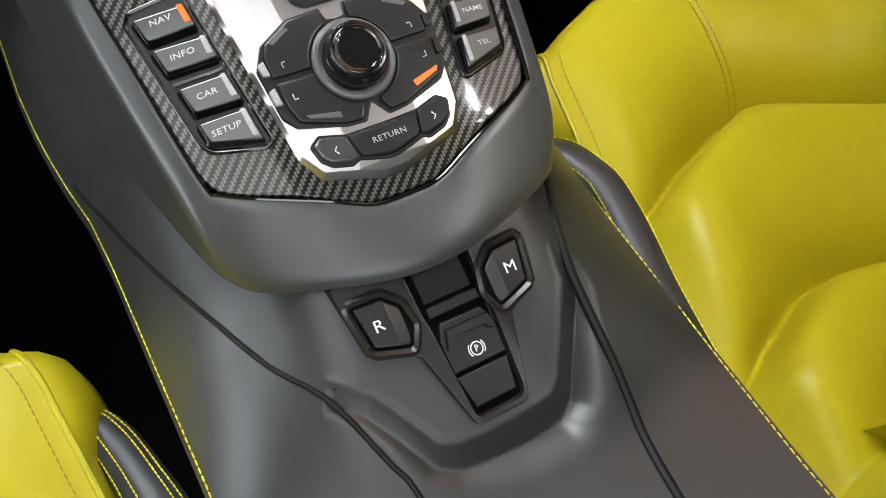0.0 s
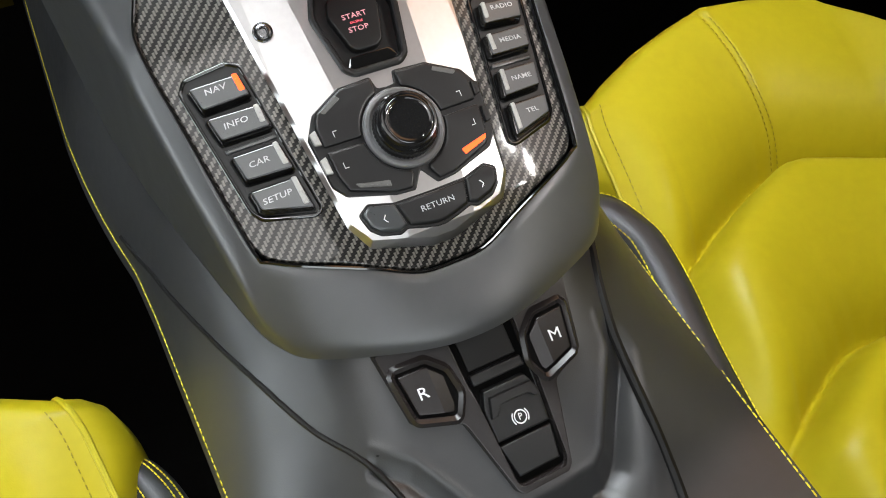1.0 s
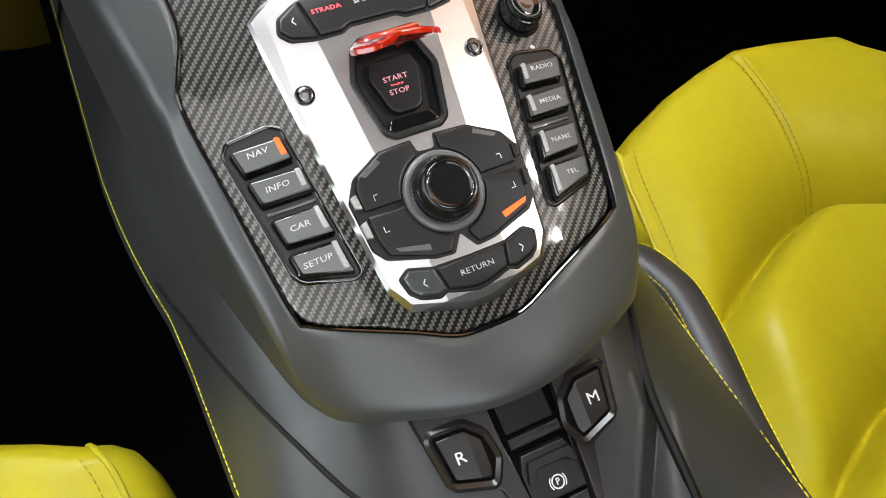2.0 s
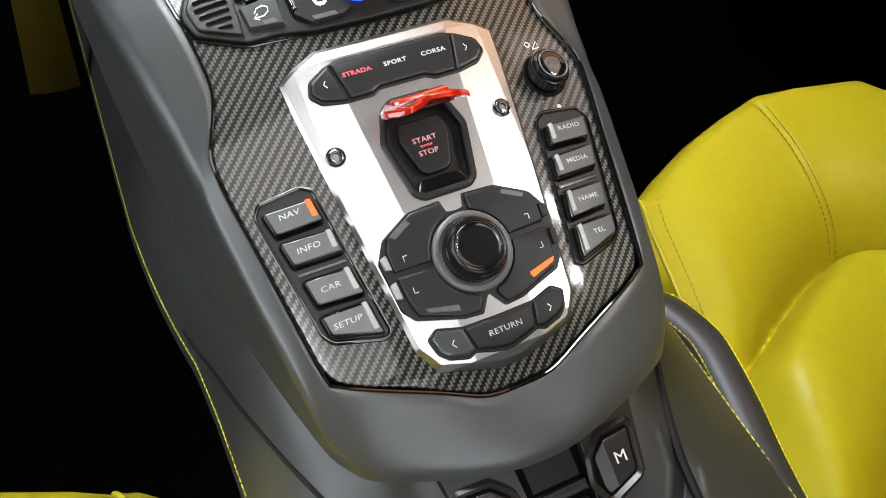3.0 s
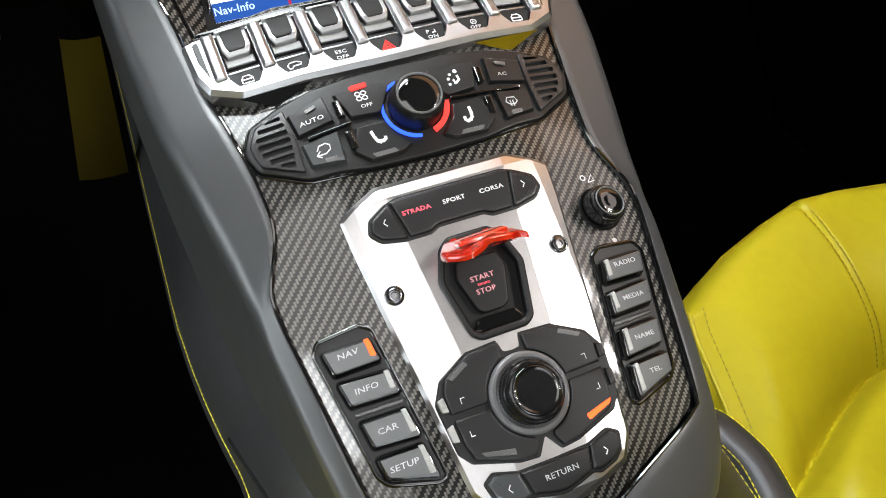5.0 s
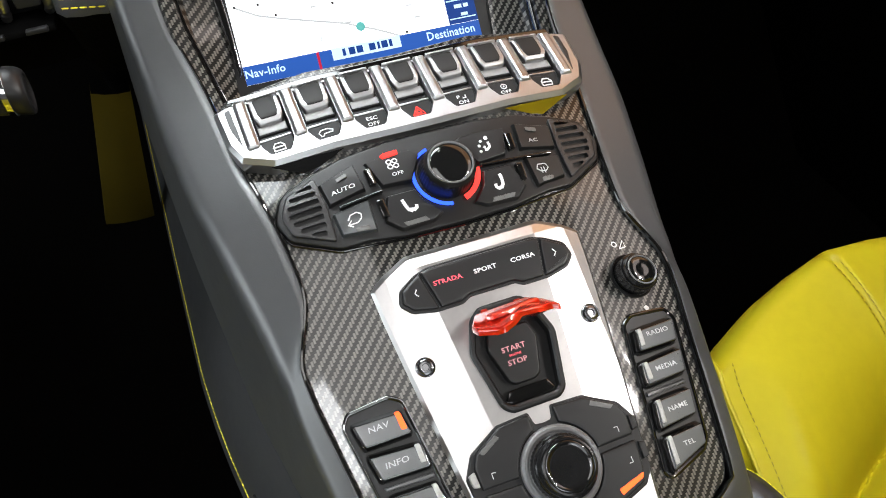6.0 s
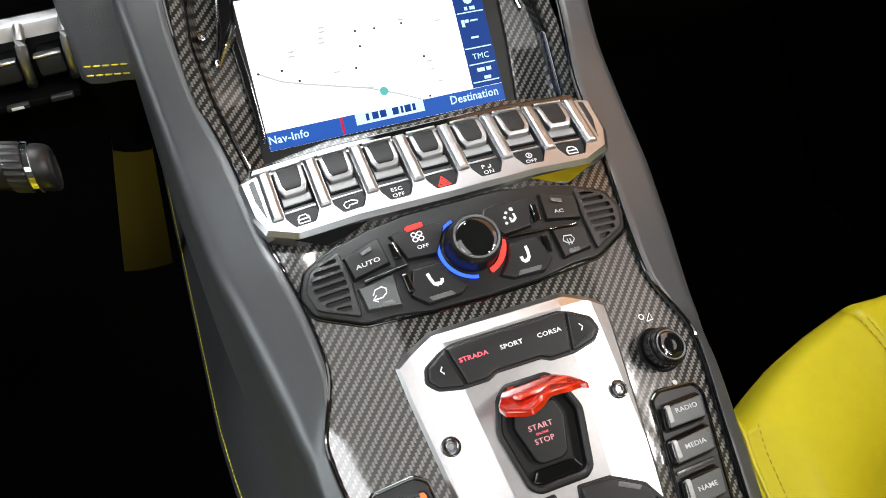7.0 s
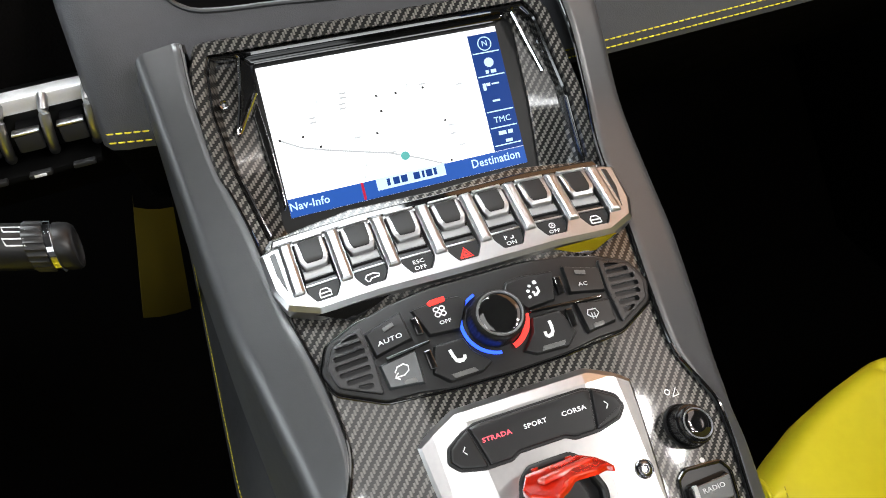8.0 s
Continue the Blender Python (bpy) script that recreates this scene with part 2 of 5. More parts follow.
def prism(poly, h0, h1, bevel=0.4, steps=2, chamfer=0.0, holes=(), cut=(), wall=0.0):
    """A slab with a rounded upper edge in (x, y, h). chamfer: how far the sides lean in; holes: outlines cut through, with their walls."""
    bm = bmesh.new()
    poly = ccw(poly)
    rings = [(poly, h0)]
    top = h1 - bevel
    for i in range(steps + 1):
        a = i / steps * math.pi / 2
        rings.append((inset(poly, chamfer + bevel * (1 - math.cos(a))), top + bevel * math.sin(a)))
    rings.append((inset(poly, chamfer + bevel + 0.2), h1))
    loops = [[bm.verts.new((x, y, h)) for x, y in p] for p, h in rings]
    k = len(poly)
    for lo, hi in zip(loops, loops[1:]):
        for i in range(k):
            bm.faces.new((lo[i], lo[(i + 1) % k], hi[(i + 1) % k], hi[i]))
    flat = [loops[-1]]
    for hole in holes:
        hole = ccw(hole)
        ring = [bm.verts.new((x, y, h1)) for x, y in hole]
        low = [bm.verts.new((x, y, h0)) for x, y in hole]
        for i in range(len(hole)):
            bm.faces.new((ring[i], ring[(i + 1) % len(hole)], low[(i + 1) % len(hole)], low[i]))
        flat.append(ring[::-1])
    if holes:
        every = [v for ring in flat for v in ring]
        for tri in geometry.tessellate_polygon([[v.co for v in ring] for ring in flat]):
            try:
                bm.faces.new([every[i] for i in tri])
            except ValueError:
                pass
    else:
        bm.faces.new(loops[-1])
        bm.faces.new(loops[0][::-1])
    for axis, value in cut:
        if axis == "fold":
            co, no = (value * 18, 310, 0), (value, -0.107, 0)
        else:
            no = (1, 0, 0) if axis == "x" else (0, 1, 0)
            co = (value, 0, 0) if axis == "x" else (0, value, 0)
        bmesh.ops.bisect_plane(bm, geom=bm.verts[:] + bm.edges[:] + bm.faces[:], plane_co=co, plane_no=no)
    return bm


KNEES = [("y", v) for v in (315, 435.5, 474, 494, 527, 565)] + [("x", -50), ("x", 50)]


def ring_slab(outer, inner, h0, h1, bevel=0.4):
    """A raised rim between two outlines with as many corners each."""
    bm = bmesh.new()
    o, i = ccw(outer), ccw(inner)
    k = len(o)
    rows = [[(x, y, h0) for x, y in o], [(x, y, h1 - bevel) for x, y in o], [(x, y, h1) for x, y in inset(o, bevel)],
            [(x, y, h1) for x, y in inset(i, -bevel)], [(x, y, h1 - bevel) for x, y in i], [(x, y, h0) for x, y in i]]
    rows = [[bm.verts.new(p) for p in row] for row in rows]
    for a, b in zip(rows, rows[1:]):
        for j in range(k):
            bm.faces.new((a[j], a[(j + 1) % k], b[(j + 1) % k], b[j]))
    return bm


def lathe(profile, n=48, centre=(0, 0, 0), ridges=0, depth=0.0, squash=1 / 1.19):
    """Turned about the panel's normal: profile of (radius, h) in millimetres. Ridges: a knurl round it."""
    bm = bmesh.new()
    rows = []
    for r, h, *knurl in profile:
        row = []
        for i in range(n):
            a = 2 * math.pi * i / n
            rr = r - (depth if knurl and knurl[0] and i % 2 else 0)
            row.append(bm.verts.new((centre[0] + rr * math.cos(a), centre[1] + rr * math.sin(a) * squash, centre[2] + h)))
        rows.append(row)
    for a, b in zip(rows, rows[1:]):
        for i in range(n):
            bm.faces.new((a[i], a[(i + 1) % n], b[(i + 1) % n], b[i]))
    bm.faces.new(rows[-1])
    bm.faces.new(rows[0][::-1])
    return bm


def arc(cx, cy, r, a0, a1, n=10, squash=1 / 1.19):
    return [(cx + r * math.cos(radians(a0 + (a1 - a0) * i / n)), cy + r * squash * math.sin(radians(a0 + (a1 - a0) * i / n))) for i in range(n + 1)]


def stroke(bm, points, width, h0, h1):
    """A drawn line of a width in (x, y), raised from h0 to h1, added to bm."""
    pts = [Vector(p) for p in points]
    left, right = [], []
    for i, p in enumerate(pts):
        d = (pts[min(i + 1, len(pts) - 1)] - pts[max(i - 1, 0)]).normalized()
        n = Vector((-d.y, d.x)) * width / 2
        left.append(p + n)
        right.append(p - n)
    for i in range(len(pts) - 1):
        q = [left[i], right[i], right[i + 1], left[i + 1]]
        hi = [bm.verts.new((*c, h1)) for c in q]
        lo = [bm.verts.new((*c, h0)) for c in q]
        bm.faces.new(hi)
        for j in range(4):
            bm.faces.new((lo[j], lo[(j + 1) % 4], hi[(j + 1) % 4], hi[j]))
    return bm


def strokes(lines, width, h0, h1):
    bm = bmesh.new()
    for line in lines:
        stroke(bm, line, width, h0, h1)
    return bm


def lettering(text, x, y, size, h, warp, material, parent, wide=1.25, tall=0.84, thick=0.12, angle=0.0, label="", weight=0.0):
    """Built-in font, laid on a surface; size is the capitals' height in millimetres."""
    cu = bpy.data.curves.new("lettering", "FONT")
    cu.body, cu.size, cu.align_x, cu.align_y = text, size / 0.72, "CENTER", "CENTER"
    cu.extrude, cu.resolution_u, cu.offset = thick, 2, weight
    cu.space_character = 1.05
    ob = new("lettering", cu)
    me = bpy.data.meshes.new_from_object(ob)
    bpy.data.objects.remove(ob)
    bpy.data.curves.remove(cu)
    me.name = "lettering"
    ca, sa = math.cos(radians(angle)), math.sin(radians(angle))
    for v in me.vertices:
        px, py = v.co.x * wide, v.co.y
        v.co = warp(x + px * ca - py * sa, y + (px * sa + py * ca) * tall, h + v.co.z)
    me.materials.clear()
    me.materials.append(material)
    ob = new("lettering", me)
    ob.parent = parent
    if label:
        ob["label"] = label
    return ob


def grid_mesh(rows, closed=False, thick=0.0):
    """Rows of points joined into a sheet."""
    bm = bmesh.new()
    vs = [[bm.verts.new(p) for p in row] for row in rows]
    for a, b in zip(vs, vs[1:]):
        k = len(a)
        for i in range(k if closed else k - 1):
            bm.faces.new((a[i], a[(i + 1) % k], b[(i + 1) % k], b[i]))
    return bm


def spline(points, n):
    """n points at even steps along a smooth line through the points."""
    P = [Vector(p) for p in points]
    fine = []
    for i in range(len(P) - 1):
        a, b, c, d = P[max(i - 1, 0)], P[i], P[i + 1], P[min(i + 2, len(P) - 1)]
        for j in range(12):
            t = j / 12
            fine.append(0.5 * (2 * b + (c - a) * t + (2 * a - 5 * b + 4 * c - d) * t * t + (3 * b - a - 3 * c + d) * t ** 3))
    fine.append(P[-1])
    L = [0]
    for a, b in zip(fine, fine[1:]):
        L.append(L[-1] + (b - a).length)
    out, j = [], 0
    for i in range(n):
        s = L[-1] * i / (n - 1)
        while j < len(L) - 2 and L[j + 1] < s:
            j += 1
        t = (s - L[j]) / max(1e-9, L[j + 1] - L[j])
        out.append(fine[j].lerp(fine[j + 1], min(1, t)))
    return out


def stitches(path, length=0.0044, gap=0.0012, radius=0.0007, lift=0.0004, up=Vector((0, 0, 1))):
    """A row of short thread loops along a line."""
    L = [0]
    for a, b in zip(path, path[1:]):
        L.append(L[-1] + (b - a).length)

    def at(s):
        s = max(0, min(L[-1], s))
        j = max(i for i in range(len(L) - 1) if L[i] <= s + 1e-12) if s > 0 else 0
        return path[j].lerp(path[j + 1], (s - L[j]) / max(1e-9, L[j + 1] - L[j]))

    verts, faces = [], []
    s = 0.0
    while s + length < L[-1]:
        a, b = at(s), at(s + length)
        d = (b - a).normalized()
        side = d.cross(up).normalized()
        top = side.cross(d).normalized()
        base = len(verts)
        for f, r, dz in ((0, 0.35, -0.0006), (0.2, 0.9, 0), (0.8, 0.9, 0), (1, 0.35, -0.0006)):
            c = a.lerp(b, f) + top * (lift + dz)
            for k in range(5):
                w = 2 * math.pi * k / 5
                verts.append(c + side * (math.cos(w) * radius * r) + top * (math.sin(w) * radius * r))
        for q in range(3):
            for k in range(5):
                faces.append((base + q * 5 + k, base + q * 5 + (k + 1) % 5, base + q * 5 + 5 + (k + 1) % 5, base + q * 5 + 5 + k))
        s += length + gap
    me = bpy.data.meshes.new("stitching")
    me.from_pydata([tuple(v) for v in verts], [], faces)
    bm = bmesh.new()
    bm.from_mesh(me)
    bpy.data.meshes.remove(me)
    return bm


def tube(path, r, n=8):
    rows = []
    for i, p in enumerate(path):
        d = (path[min(i + 1, len(path) - 1)] - path[max(i - 1, 0)]).normalized()
        ref = Vector((0, 0, 1)) if abs(d.z) < 0.9 else Vector((1, 0, 0))
        s = d.cross(ref).normalized()
        u = s.cross(d)
        rows.append([p + s * (math.cos(2 * math.pi * k / n) * r) + u * (math.sin(2 * math.pi * k / n) * r) for k in range(n)])
    bm = grid_mesh(rows, closed=True)
    bm.verts.ensure_lookup_table()
    bm.faces.new([bm.verts[k] for k in range(n)][::-1])
    bm.faces.new([bm.verts[len(rows) * n - n + k] for k in range(n)])
    return bm


def box(x0, x1, y0, y1, z0, z1, bevel=0.004):
    bm = bmesh.new()
    bmesh.ops.create_cube(bm, size=1)
    for v in bm.verts:
        v.co = Vector(((x0 + x1) / 2 + v.co.x * (x1 - x0), (y0 + y1) / 2 + v.co.y * (y1 - y0), (z0 + z1) / 2 + v.co.z * (z1 - z0)))
    if bevel:
        bmesh.ops.bevel(bm, geom=bm.edges[:], offset=bevel, segments=2, profile=0.5, affect="EDGES")
    return bm


# ---- the room and the car's tub ----
SHOWROOM = plain("grey_showroom_paint", (0.25, 0.25, 0.26), 0.7, scale=2, vary=0.1)
tagged(finish("floor", box(-6, 6, -6, 6, -0.62, -0.32, 0), plain("dark_showroom_tile", (0.12, 0.12, 0.125), 0.3, scale=3)), "grey polished showroom floor under the car", "floor", kind="structure")
# unseen ceiling, coloured dark to keep grey haze out of gloss reflections
tagged(finish("ceiling", box(-6, 6, -6, 6, 3.4, 3.5, 0), plain("dark_ceiling_paint", (0.035, 0.035, 0.036), 0.8, scale=2, vary=0.1)), "unseen plain showroom ceiling, dark so gloss parts reflect black", "ceiling", kind="structure")
for name, b in (("wall_north", (-6, 6, 5.9, 6)), ("wall_south", (-6, 6, -6, -5.9)), ("wall_east", (5.9, 6, -5.9, 5.9)), ("wall_west", (-6, -5.9, -5.9, 5.9))):
    tagged(finish(name, box(*b, -0.32, 3.4, 0), SHOWROOM), "plain grey showroom wall", "wall", kind="structure")


def car_floor():
    rows = []
    for y in np.linspace(-0.9, 1.35, 24):
        z = 0.04 if y < 0.95 else 0.04 + (y - 0.95) * 1.3
        rows.append([(x, y, z + 0.01 * noise.noise((x * 5, y * 5, 0))) for x in np.linspace(-0.78, 0.78, 30)])
    return grid_mesh(rows)


thing("footwell_carpet", car_floor(), SHADE_CARPET, "black carpet of both footwells, deep shade put into its colour", "carpet", kind="structure")
thing("firewall", box(-0.8, 0.8, 1.33, 1.38, 0.0, 0.85), SHADE_CARPET, "black carpeted bulkhead behind the dashboard", "bulkhead", kind="structure")
# door left out above the sill so the added left fill comes in
thing("sill", box(-0.84, -0.78, -0.5, 1.34, 0.0, 0.36, 0.02), SHADE_CARPET, "low black sill, with the door left out to let side light in", "door sill", kind="structure")
# the lining's shade is in its near-black colour
thing("door_1", box(0.78, 0.84, -0.5, 1.34, 0.0, 0.88, 0.02), SHADE_CARPET, "door lining beside the seat, coloured near-black for its shade", "door", kind="structure")
# unseen; its height keeps low rear light off the tunnel
thing("rear_bulkhead", box(-0.8, 0.8, -0.62, -0.55, 0.0, 0.6, 0.02), LEATHER, "unseen black bulkhead behind the seats, raised to block low rear light", "bulkhead", kind="structure")

# ---- tunnel ----
EDGE_Y = [-0.2, 0.12, 0.253, 0.362, 0.42, 0.465, 0.502, 0.535, 0.57, 0.62, 0.70, 1.2]
EDGE_L = [0.14, 0.143, 0.1456, 0.1495, 0.1515, 0.1545, 0.161, 0.1655, 0.169, 0.172, 0.172, 0.17]
EDGE_R = [0.132, 0.138, 0.146, 0.1515, 0.153, 0.156, 0.161, 0.1655, 0.169, 0.172, 0.172, 0.17]
EDGE_Z = 0.37


def tunnel_point(f, y):
    """f runs from -1 at the driver's edge to 1 at the passenger's."""
    half = float(np.interp(y, EDGE_Y, EDGE_L if f < 0 else EDGE_R))
    a = abs(f)
    rear = soft_interp(a, [-1, 0, 0.45, 0.62, 0.82, 0.95, 1, 2], [0.84, 1, 0.93, 0.7, 0.4, 0.12, 0, -2.4], 0.09)
    fore = soft_interp(a, [-1, 0, 0.6, 0.74, 0.84, 0.93, 1, 2], [1, 1, 0.98, 0.86, 0.6, 0.3, 0, -4.3], 0.05)
    w = min(1.0, max(0.0, (y - 0.28) / 0.15))
    g = rear * (1 - w) + fore * w
    return Vector((f * half, y, EDGE_Z + (soft_interp(y, TY, TZ, 0.014) - EDGE_Z) * g))


# the padded step round the shifter: its foot, and how deep the leather drops there
STEP = [(-0.0720, 0.2505), (-0.0691, 0.2483), (-0.0542, 0.2368), (-0.0431, 0.2214), (-0.0328, 0.2059), (-0.024, 0.2022), (-0.0158, 0.2012), (0.0085, 0.2002), (0.0339, 0.2024), (0.0416, 0.2079), (0.0514, 0.2226), (0.0681, 0.2471), (0.070, 0.262)]
STEP_DEPTH = [0.0, 0.003, 0.005, 0.006, 0.0075, 0.0085, 0.009, 0.0105, 0.013, 0.0155, 0.015, 0.009, 0.0]
STEP_RUN = [0.006, 0.006, 0.009, 0.012, 0.016, 0.02, 0.022, 0.024, 0.026, 0.026, 0.022, 0.014, 0.008]


def step_drop(x, y):
    """The leather falls off outside the step's line and rises again past it."""
    if not (-0.09 < x < 0.1 and 0.17 < y < 0.27):
        return 0.0
    best = (9.0, 0, 0, 1)
    for i, ((ax, ay), (bx, by)) in enumerate(zip(STEP, STEP[1:])):
        dx, dy = bx - ax, by - ay
        t = max(0.0, min(1.0, ((x - ax) * dx + (y - ay) * dy) / (dx * dx + dy * dy)))
        d = math.hypot(x - ax - t * dx, y - ay - t * dy)
        if d < best[0]:
            side = dx * (y - ay) - dy * (x - ax)
            best = (d, i, t, side)
    d, i, t, side = best
    if side > 0:
        return 0.0007 * math.exp(-((d - 0.002) / 0.0018) ** 2)
    depth = STEP_DEPTH[i] * (1 - t) + STEP_DEPTH[i + 1] * t
    run = STEP_RUN[i] * (1 - t) + STEP_RUN[i + 1] * t
    fall = min(1.0, d / 0.0075) ** 0.8
    rise = max(0.0, 1 - max(0.0, d - 0.0075) / run)
    return -depth * fall * rise * rise


def tunnel_skin():
    rows = []
    for y in [*np.linspace(-0.2, 0.165, 20), *np.linspace(0.17, 0.275, 110), *np.linspace(0.28, 1.2, 60)]:
        row = []
        for f in [*np.linspace(-1, -0.62, 14), *np.linspace(-0.6, 0.68, 150), *np.linspace(0.7, 1, 12)]:
            p = tunnel_point(f, y)
            p.z += step_drop(p.x, y)
            row.append(p)
        left, right = row[0], row[-1]
        low = [Vector((left.x - 0.002, y, left.z - 0.006)), Vector((left.x + 0.004, y, left.z - 0.02)), Vector((left.x + 0.006, y, 0.03))]
        high = [Vector((right.x + 0.002, y, right.z - 0.006)), Vector((right.x - 0.004, y, right.z - 0.02)), Vector((right.x - 0.006, y, 0.03))]
        rows.append(low[::-1] + row + high)
    return grid_mesh(rows)


tunnel = thing("centre_tunnel", tunnel_skin(), LEATHER, "black leather-covered centre tunnel with yellow stitched edges", "tunnel", sharp=60)
for f in (-0.992, 0.985):
    line = [tunnel_point(f, y) for y in np.linspace(-0.15, 1.1, 160)]
    part("stitching", stitches(line, 0.0044, 0.0007, 0.00058, up=Vector((0, 0, 1))), THREAD, tunnel, "yellow thread along the edge")

line = [tunnel_point(x / float(np.interp(y, EDGE_Y, EDGE_L if x < 0 else EDGE_R)), y) - Vector((0, 0, 0.45 * d)) for (x, y), d in zip(STEP[1:-1], STEP_DEPTH[1:-1])]
# dark tube draws the shade in the crease at the step's foot
part("step_crease_shade", tube(spline(line, 90), 0.0011, 6), RUBBER_AND_CREASE, tunnel, "dark tube for the shade in the crease below the padded step")

# the two long seam grooves, their shade drawn as dark tubes
for side, pts in ((-1, [(0.1536, 0.4904), (0.1435, 0.4438), (0.1346, 0.4008), (0.1248, 0.3623), (0.1156, 0.3316), (0.1033, 0.2974), (0.0906, 0.2706), (0.0737, 0.2451), (0.0589, 0.2096), (0.0516, 0.1906), (0.043, 0.12), (0.04, -0.1)]),
                  (1, [(0.118, 0.40), (0.10, 0.33), (0.083, 0.285), (0.0765, 0.261), (0.0745, 0.243), (0.0745, 0.19), (0.067, 0.13), (0.055, -0.1)])):
    def on_tunnel(x, y):
        half = float(np.interp(y, EDGE_Y, EDGE_L if x < 0 else EDGE_R))
        return tunnel_point(x / half, y)
    path = [on_tunnel(side * p.x, p.y) - Vector((0, 0, 0.0004)) for p in spline([(x, y, 0) for x, y in pts], 70)]
    part("seam", tube(path, 0.0017 if side < 0 else 0.0030, 8), RUBBER_AND_CREASE, tunnel, "dark tube for the shade in the seam's groove")

# ---- console surround ----
INNER = [(112, 653, 717), (114, 630, 694), (112, 603, 663), (105, 572, 641), (100, 528, 0), (96, 507, 0), (92, 483, 0), (90, 460, 0), (92, 449, 0), (99, 435, 0), (102.5, 426, 0), (101.5, 410, 0), (98.5, 391, 0), (89, 331, 0), (84.5, 323.5, 0), (72, 316.5, 0), (40, 304, 0), (18, 296.5, 0), (0, 295.5, 0)]
SHOULDER = [(141, 654, 722), (139, 632, 697), (137, 603, 661), (135.5, 568, 637), (132, 528, 0), (128, 507, 0), (123.5, 483, 0), (119, 460, 0), (117, 449, 0), (115, 435, 0), (113, 426, 0), (112, 410, 0), (109.5, 389, 0), (100.5, 325, 0), (94, 305, 473), (80, 292, 468), (46, 277.5, 466), (18, 269.5, 465), (0, 268, 465)]
OUTER = [(146, 655, 596), (146, 640, 575), (144, 602, 545), (142, 568, 520), (138, 528, 492), (136, 507, 474), (133, 483, 464), (129, 460, 459), (127, 449, 458), (125, 435, 458), (123, 426, 458), (120, 410, 458), (115, 385, 458), (101, 323, 458), (93, 303, 458), (80, 289, 458), (46, 274.5, 458), (18, 266.5, 458), (0, 265, 458)]


def whole(half, carbon=False):
    pts = []
    for x, y, z in half:
        zz = z / 1000 if z else surf(min(x, 104) / 1000, y / 1000) - (0.0035 if half is INNER else 0.0045)
        pts.append(Vector((-x / 1000, y / 1000, zz)))
    return spline(pts, 90)


def console_surround():
    rows = []
    halves = [whole(h) for h in (INNER, SHOULDER, OUTER)]
    lines = []
    for h in halves:
        lines.append(h + [Vector((-p.x, p.y, p.z)) for p in h[-2::-1]])
    for i, s, o in zip(*lines):
        d = (s - i).normalized()
        rim = i + Vector((0, 0, 0.0022)) + d * 0.003
        c1, c2 = rim.lerp(s, 1.02), o.lerp(s, 0.9)
        row = [i - Vector((0, 0, 0.004)), i + Vector((0, 0, 0.001))]
        # soft on the apron, crisp beside the display
        k = max(0.0, min(1.0, (i.y - 0.325) / 0.06))
        corner = s.lerp((rim + o) / 2, 0.1)
        p1, p2 = corner.lerp(rim, 0.3), corner.lerp(o, 0.1)
        for t in np.linspace(0, 1, 24):
            soft_p = rim * (1 - t) ** 3 + c1 * 3 * t * (1 - t) ** 2 + c2 * 3 * t * t * (1 - t) + o * t ** 3
            if t < 0.3:
                crisp = rim.lerp(p1, t / 0.3)
            elif t < 0.7:
                u = (t - 0.3) / 0.4
                crisp = p1 * (1 - u) ** 2 + corner * 2 * u * (1 - u) + p2 * u * u
            else:
                crisp = p2.lerp(o, (t - 0.7) / 0.3)
            row.append(soft_p.lerp(crisp, k))
        back = Vector((i.x - o.x, i.y - o.y, 0)).normalized()
        row.append(o + back * 0.003 - Vector((0, 0, 0.0015)))
        row.append(o + back * 0.014 - Vector((0, 0, 0.002)))
        row.append(o + back * 0.018 - Vector((0, 0, 0.05)))
        turned = []
        for p in row:
            dy = twist(p.x * 1000, p.y * 1000) / 1000 - p.y
            turned.append(Vector((p.x + AXIS, p.y + dy, p.z + 0.5 * dy)))
        rows.append(turned)
    # the driver's end is rounded off and closed, the other runs on under the dash
    first, last = rows[0], rows[-1]
    rows = [[p + Vector((0.002, dy, dz)) for p in first] for dy, dz in ((0.03, -0.06), (0.008, -0.009), (0.0035, -0.0022))] + rows
    rows += [[p + Vector((0, 0.02, 0.024)) for p in last], [p + Vector((0, 0.04, 0.04)) for p in last]]
    return grid_mesh(rows)


surround = thing("console_surround", console_surround(), SHELL, "smooth dark grey leather shell round the centre console", "console", sharp=60)

line = whole(INNER)
line = [p + Vector((0, 0, 0.0014)) for p in line + [Vector((-p.x, p.y, p.z)) for p in line[-2::-1]]]
for p in line:
    dy = twist(p.x * 1000, p.y * 1000) / 1000 - p.y
    p.y, p.z = p.y + dy, p.z + 0.5 * dy
# added bead stands for the trim's dark gap and edge highlight
part("edge_gap_bead", tube(line, 0.0009, 6), GLOSS, surround, "added gloss black bead for the dark gap and highlight round the trim")

# ---- carbon panel ----
CARBON_HALF = [(0, 568)] + [(x - 0.5, y) for x, y, z in INNER[3:-1]] + [(0, 296)]
carbon = thing("carbon_fibre_panel", prism(rounded(mirrored(CARBON_HALF), 4), -9, -4, 0.8, cut=KNEES), CARBON, "glossy carbon-fibre twill trim panel set in the centre console", "trim panel", warp=W)

# ---- metal control plate ----
PLATE = rounded(mirrored([(0, 453.5), (37, 453.5), (59.5, 444), (58.5, 428), (54.5, 395), (44.2, 320), (36.5, 310), (6, 303), (0, 303)]), 1.2)
BEZEL = rounded(mirrored([(0, 421.5), (11, 421.5), (17, 417.5), (22.8, 404), (17, 380), (12.5, 377), (0, 377)]), 2.0)


